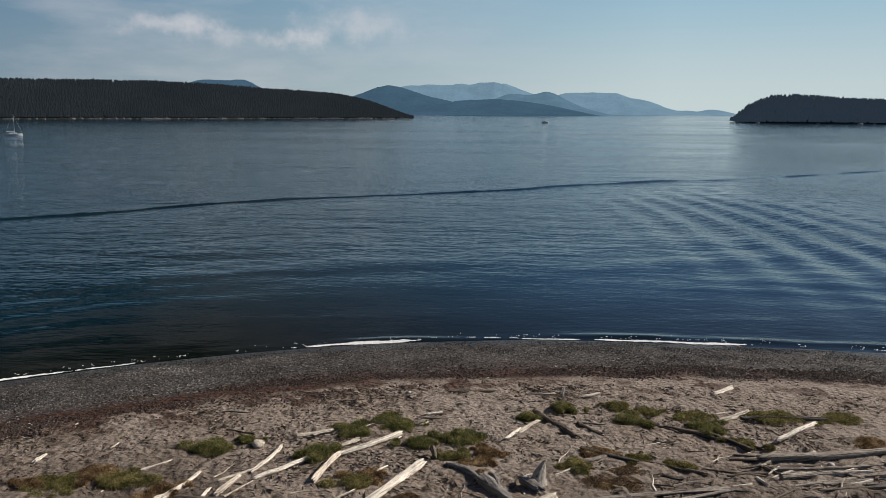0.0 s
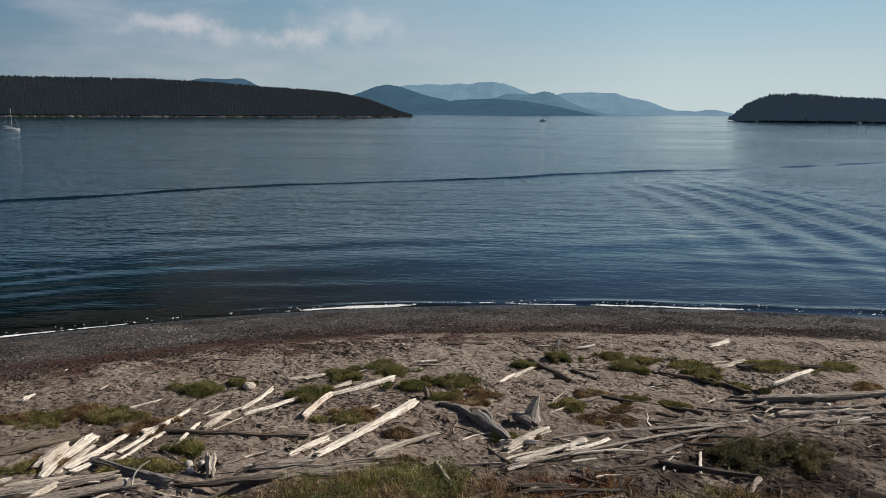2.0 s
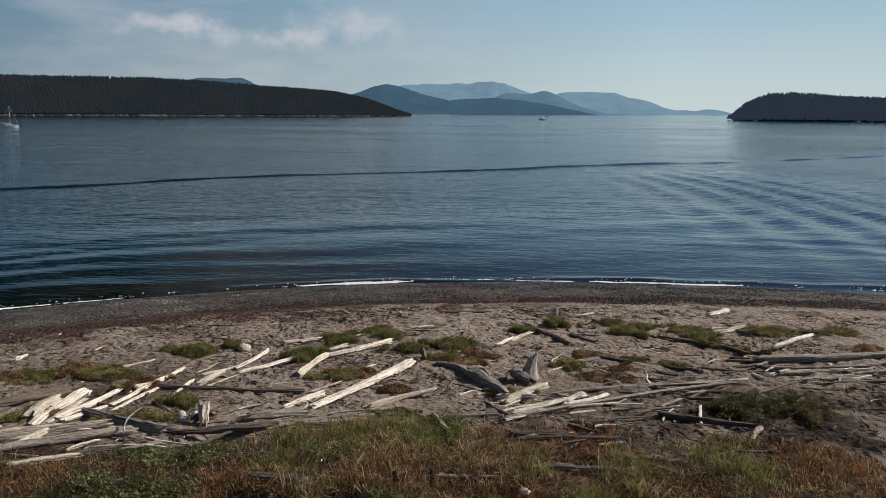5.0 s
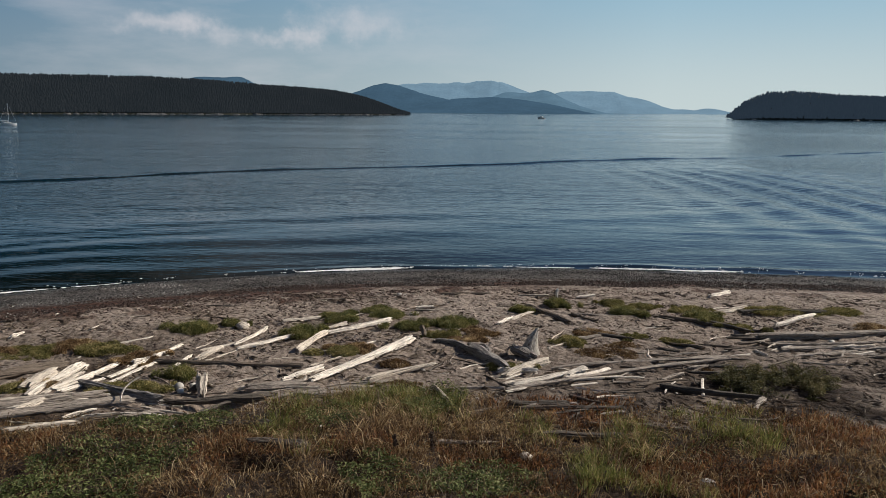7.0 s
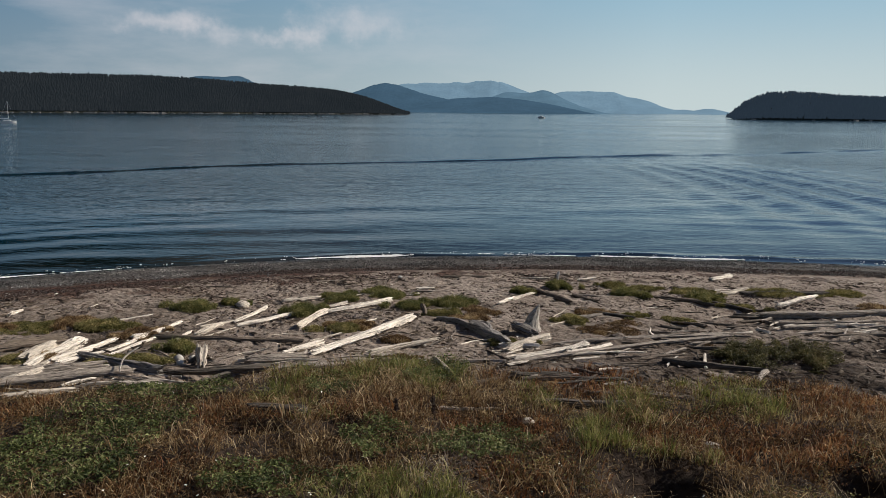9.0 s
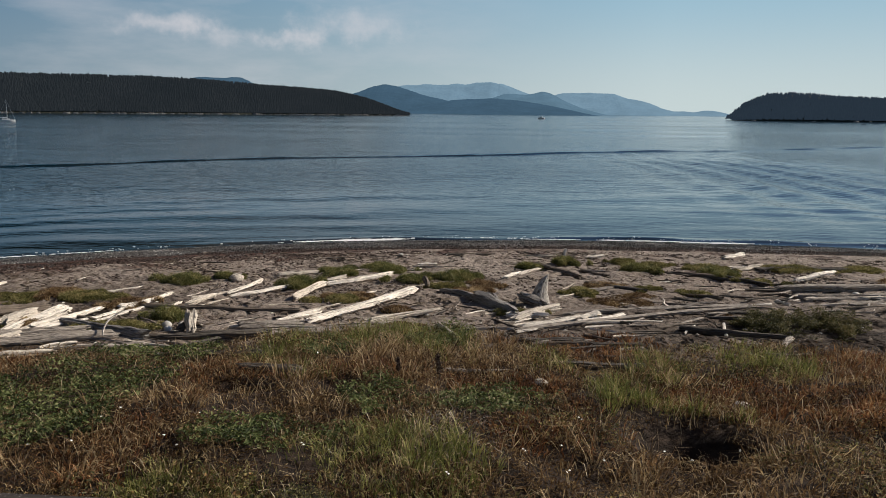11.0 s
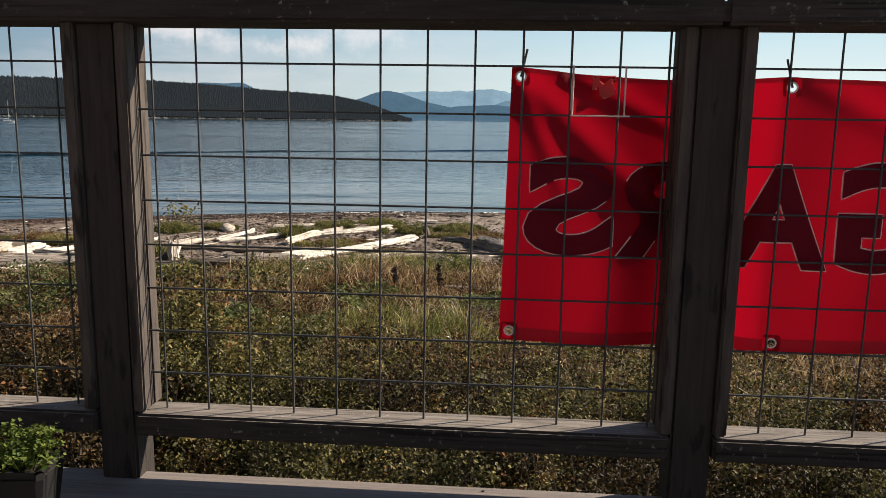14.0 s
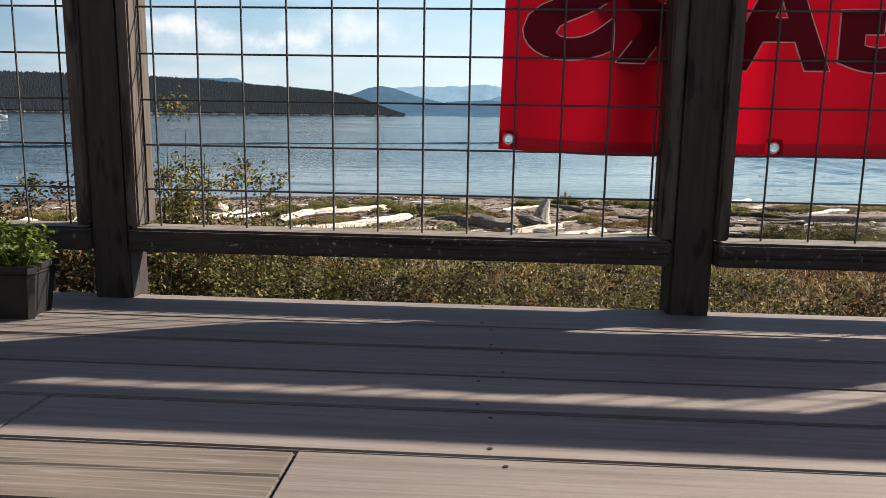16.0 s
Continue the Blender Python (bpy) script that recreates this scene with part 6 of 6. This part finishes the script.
        hh = rng.uniform(*h, m) * th[j]
        P, Fq = blade_field(rng, x, y, land(x, y) - 0.01, hh, rng.uniform(*wid, m), rng.uniform(*lean, m), 0.7, np.arctan2(ay, ax))
        tagged(new(name, mesh_from(name, P, [tuple(q) for q in Fq], mat)), label, "grass", kind="stuff")
    grass("tall_grass", L_TALL, "yellow-green dune grass in tufts on the bank", 8000, 26, lambda x, y: patch_weight(x, y, TALL) + 0.4 * lumps(x, y, 0.6, 51.0, 3) - 0.1 * patch_weight(x, y, COVER), 0.36, (0.16, 0.42), (0.008, 0.016), (0.2, 1.0))
    grass("dry_grass", L_DRY, "dry straw-coloured grass on the bank", 4200, 14, lambda x, y: 0.5 + 0.5 * lumps(x, y, 0.5, 52.0, 3) - 0.5 * patch_weight(x, y, COVER), 0.40, (0.14, 0.40), (0.008, 0.016), (0.4, 1.5))
    grass("dead_twigs", L_TWIGS, "tangled grey dead twigs lying flat on the bank", 1900, 34, lambda x, y: patch_weight(x, y, ((-1.8, 9.0, 0.7, 0.4), (-0.6, 8.6, 0.7, 0.4), (1.6, 13.9, 1.0, 0.6), (-3.3, 10.8, 0.6, 0.3), (2.9, 12.8, 0.6, 0.5))) + 0.25 * lumps(x, y, 0.8, 59.0, 3), 0.42, (0.10, 0.32), (0.006, 0.014), (1.0, 2.6), 0.16)
    grass("flattened_grass", L_DRY, "pale dead grass lying flat on the bank", 1300, 22, lambda x, y: 0.3 + 0.6 * patch_weight(x, y, ((-1.7, 8.6, 1.0, 0.5), (3.0, 8.6, 1.4, 0.5))) + 0.7 * lumps(x, y, 0.45, 57.0, 3), 0.42, (0.3, 0.6), (0.008, 0.016), (1.1, 1.38), 0.12)
    grass("rust_weeds", L_RUST, "rust-brown dried weeds on the bank", 8500, 20, lambda x, y: 0.05 + 0.95 * patch_weight(x, y, RUST) - 0.5 * patch_weight(x, y, TALL) + 0.5 * lumps(x, y, 0.55, 53.0, 3) - 0.5 * patch_weight(x, y, COVER), 0.28, (0.07, 0.22), (0.012, 0.026), (0.3, 1.4), 0.11, 2.0)
    # straggling dead stalks and tiny white flowers
    x, y = scatter(9000)
    k = y < veg_edge(x, y) - 0.2
    x, y = x[k], y[k]
    P, Fq = blade_field(rng, x, y, land(x, y), rng.uniform(0.12, 0.36, len(x)), rng.uniform(0.007, 0.012, len(x)), rng.uniform(0.3, 1.6, len(x)), 0.8)
    tagged(new("dead_stalks", mesh_from("dead_stalks", P, [tuple(q) for q in Fq], L_STRAW)), "thin dead straw stalks among the grass", "grass", kind="stuff")
    x, y = scatter(380)
    k = (y < 12) & (y > 6.5) & (lumps(x, y, 0.45, 61.0, 2) > 0.2)
    x, y = x[k], y[k]
    c = np.stack([x, y, land(x, y) + rng.uniform(0.22, 0.36, len(x))], 1)
    V, F = joined([leaf_field(rng, c + rng.normal(0, 0.01, c.shape), np.full(len(c), 0.03), 2.0, 0.9) for k in range(2)])
    tagged(new("white_flowers", mesh_from("white_flowers", V, F, M_PETAL)), "tiny white flower heads scattered over the bank", "flowers", kind="stuff")


bank()


def seed_spike(x, y, h):
    rng = np.random.default_rng(77)
    c = np.stack([rng.normal(0, 0.018, 260), rng.normal(0, 0.018, 260), h * (0.35 + 0.65 * rng.random(260))], 1)
    ob = tagged(new("dock_plant"), "dark brown dried dock seed spike above the grass", "weed")
    ob.matrix_world = pose(x, y, land_at(x, y), 4, -6, 0)
    P, F = leaf_field(rng, c, rng.uniform(0.02, 0.04, 260), 0.1, 0.7)
    part("seed_head", mesh_from("seed_head", P, F, M_WEED), ob)
    part("stem", wire_mesh(h * 0.9, "z", 0.006), ob).data.materials[0] = M_TWIG


seed_spike(-0.72, 11.25, 0.5)
seed_spike(-1.35, 11.3, 0.34)


# ---- litter on the sand ----
def litter(name, label, mat, n, s0, s1, size, seed, flat=0.3, slim=(0.25, 0.7)):
    """Scraps scattered between two distances from the waterline."""
    rng = np.random.default_rng(seed)
    x = rng.uniform(-24, 24, n)
    s = rng.uniform(s0, s1, n) if s0 >= 0 else np.abs(rng.normal(-s0, s1, n))
    y = shore_y(x) - s - tide(x) * np.clip(s / 7.0, 0, 1)
    k = (y > 13.0) & (lumps(x, y, 0.6, seed, 3) + rng.normal(0, 0.25, n) > 0.05)
    x, y = x[k], y[k]
    V, Fc = [], []
    for px, py in zip(x, y):
        a, L = rng.uniform(0, 6.28), rng.uniform(*size)
        w = L * rng.uniform(*slim)
        c, t = math.cos(a), math.sin(a)
        z, b, k = land_at(px, py), len(V), 6
        for j in range(k):
            q, g = rng.uniform(0.6, 1.15), j * 6.2832 / k
            u, v = q * math.cos(g) * L / 2, q * math.sin(g) * w / 2
            V.append((px + u * c - v * t, py + u * t + v * c, z + 0.012))
        V.append((px, py, z + 0.02 + w * flat * rng.uniform(0.5, 1.2)))
        Fc += [(b + j, b + (j + 1) % k, b + k) for j in range(k)]
    tagged(new(name, mesh_from(name, V, Fc, mat)), label, "debris", kind="stuff")


litter("seaweed_scraps", "dark dried seaweed scraps strewn over the sand", M_WEED, 24000, 7.6, 16.5, (0.03, 0.16), 5, 0.3)
litter("wrack_line", "dark line of dried seaweed along the high-water mark", M_WEED, 46000, -7.6, 0.8, (0.05, 0.2), 6, 0.4)
litter("bark_bits", "brown bark and twigs strewn over the sand", M_TWIG, 26000, 9.0, 23.0, (0.05, 0.42), 7, 0.5, (0.05, 0.22))
litter("wood_chips", "small bleached wood chips and shells on the beach", M_CHIP, 2600, 6.0, 22.0, (0.03, 0.16), 8, 0.4, (0.15, 0.5))
litter("pebbles", "small pale pebbles on the gravel", M_PEBBLE, 42000, 0.3, 8.4, (0.03, 0.10), 9, 0.5, (0.6, 1.0))


def stick(x, y, heading, length, r, tone):
    """A thin broken stick with one kink."""
    rng = random.Random(int(x * 100) + int(y * 1000))
    V, Fc = [], []
    for i in range(4):
        t = i / 3
        for k in range(5):
            a = k * 1.2566
            q = r * (1.1 - 0.5 * t) * rng.uniform(0.8, 1.2)
            V.append(((t - 0.5) * length, q * math.cos(a) + (0.06 * length if i == 1 else 0) * (1 if r > 0.015 else -1), q * math.sin(a)))
    for i in range(3):
        Fc += [(i * 5 + k, i * 5 + 5 + k, i * 5 + 5 + (k + 1) % 5, i * 5 + (k + 1) % 5) for k in range(5)]
    Fc += [tuple(range(4, -1, -1)), tuple(range(15, 20))]
    ob = tagged(new("driftwood_stick", mesh_from("driftwood_stick", V, Fc, WOOD[tone], True)), f"thin {WOOD_WORDS[tone]} driftwood stick on the sand", "driftwood", "driftwood on the beach")
    ob.matrix_world = pose(x, y, land_at(x, y) + r * 0.9 + 0.01, 0, rng.uniform(-4, 4), heading)


sr = random.Random(31)
for k in range(110):
    zone_x, zone_y, spread_x, spread_y = sr.choice(((-8, 14.3, 2.2, 1.1), (-3.5, 15.3, 2.0, 1.2), (2.8, 16.6, 2.2, 1.0), (9.0, 18.8, 2.6, 1.2), (6.5, 19.5, 3.0, 1.6), (0.5, 21.5, 7.0, 2.6), (-7.5, 21.5, 4.0, 2.0)))
    px, py = zone_x + sr.gauss(0, spread_x), zone_y + sr.gauss(0, spread_y)
    if 13.2 < py < 26:
        stick(px, py, sr.choice((sr.gauss(0, 25), sr.uniform(0, 180))), sr.uniform(0.3, 1.3), sr.uniform(0.01, 0.03), sr.choice(("white", "cream", "grey", "brown", "brown", "dark")))

# ---- unseen wall added behind the deck, to cut sky light on the posts ----
wall = new("wall_unseen", box_mesh("wall_unseen", -7.0, 7.0, -3.85, -3.6, 2.4, 6.6, plain("unseen_wall_brown", (0.20, 0.175, 0.15), (0.29, 0.26, 0.225), 5.0, 0.85, 0.3, 0.004, stretch=(1, 1, 8)), 0.01))
tagged(wall, "plain brown unseen wall added behind the deck to block sky light", "wall", kind="structure")
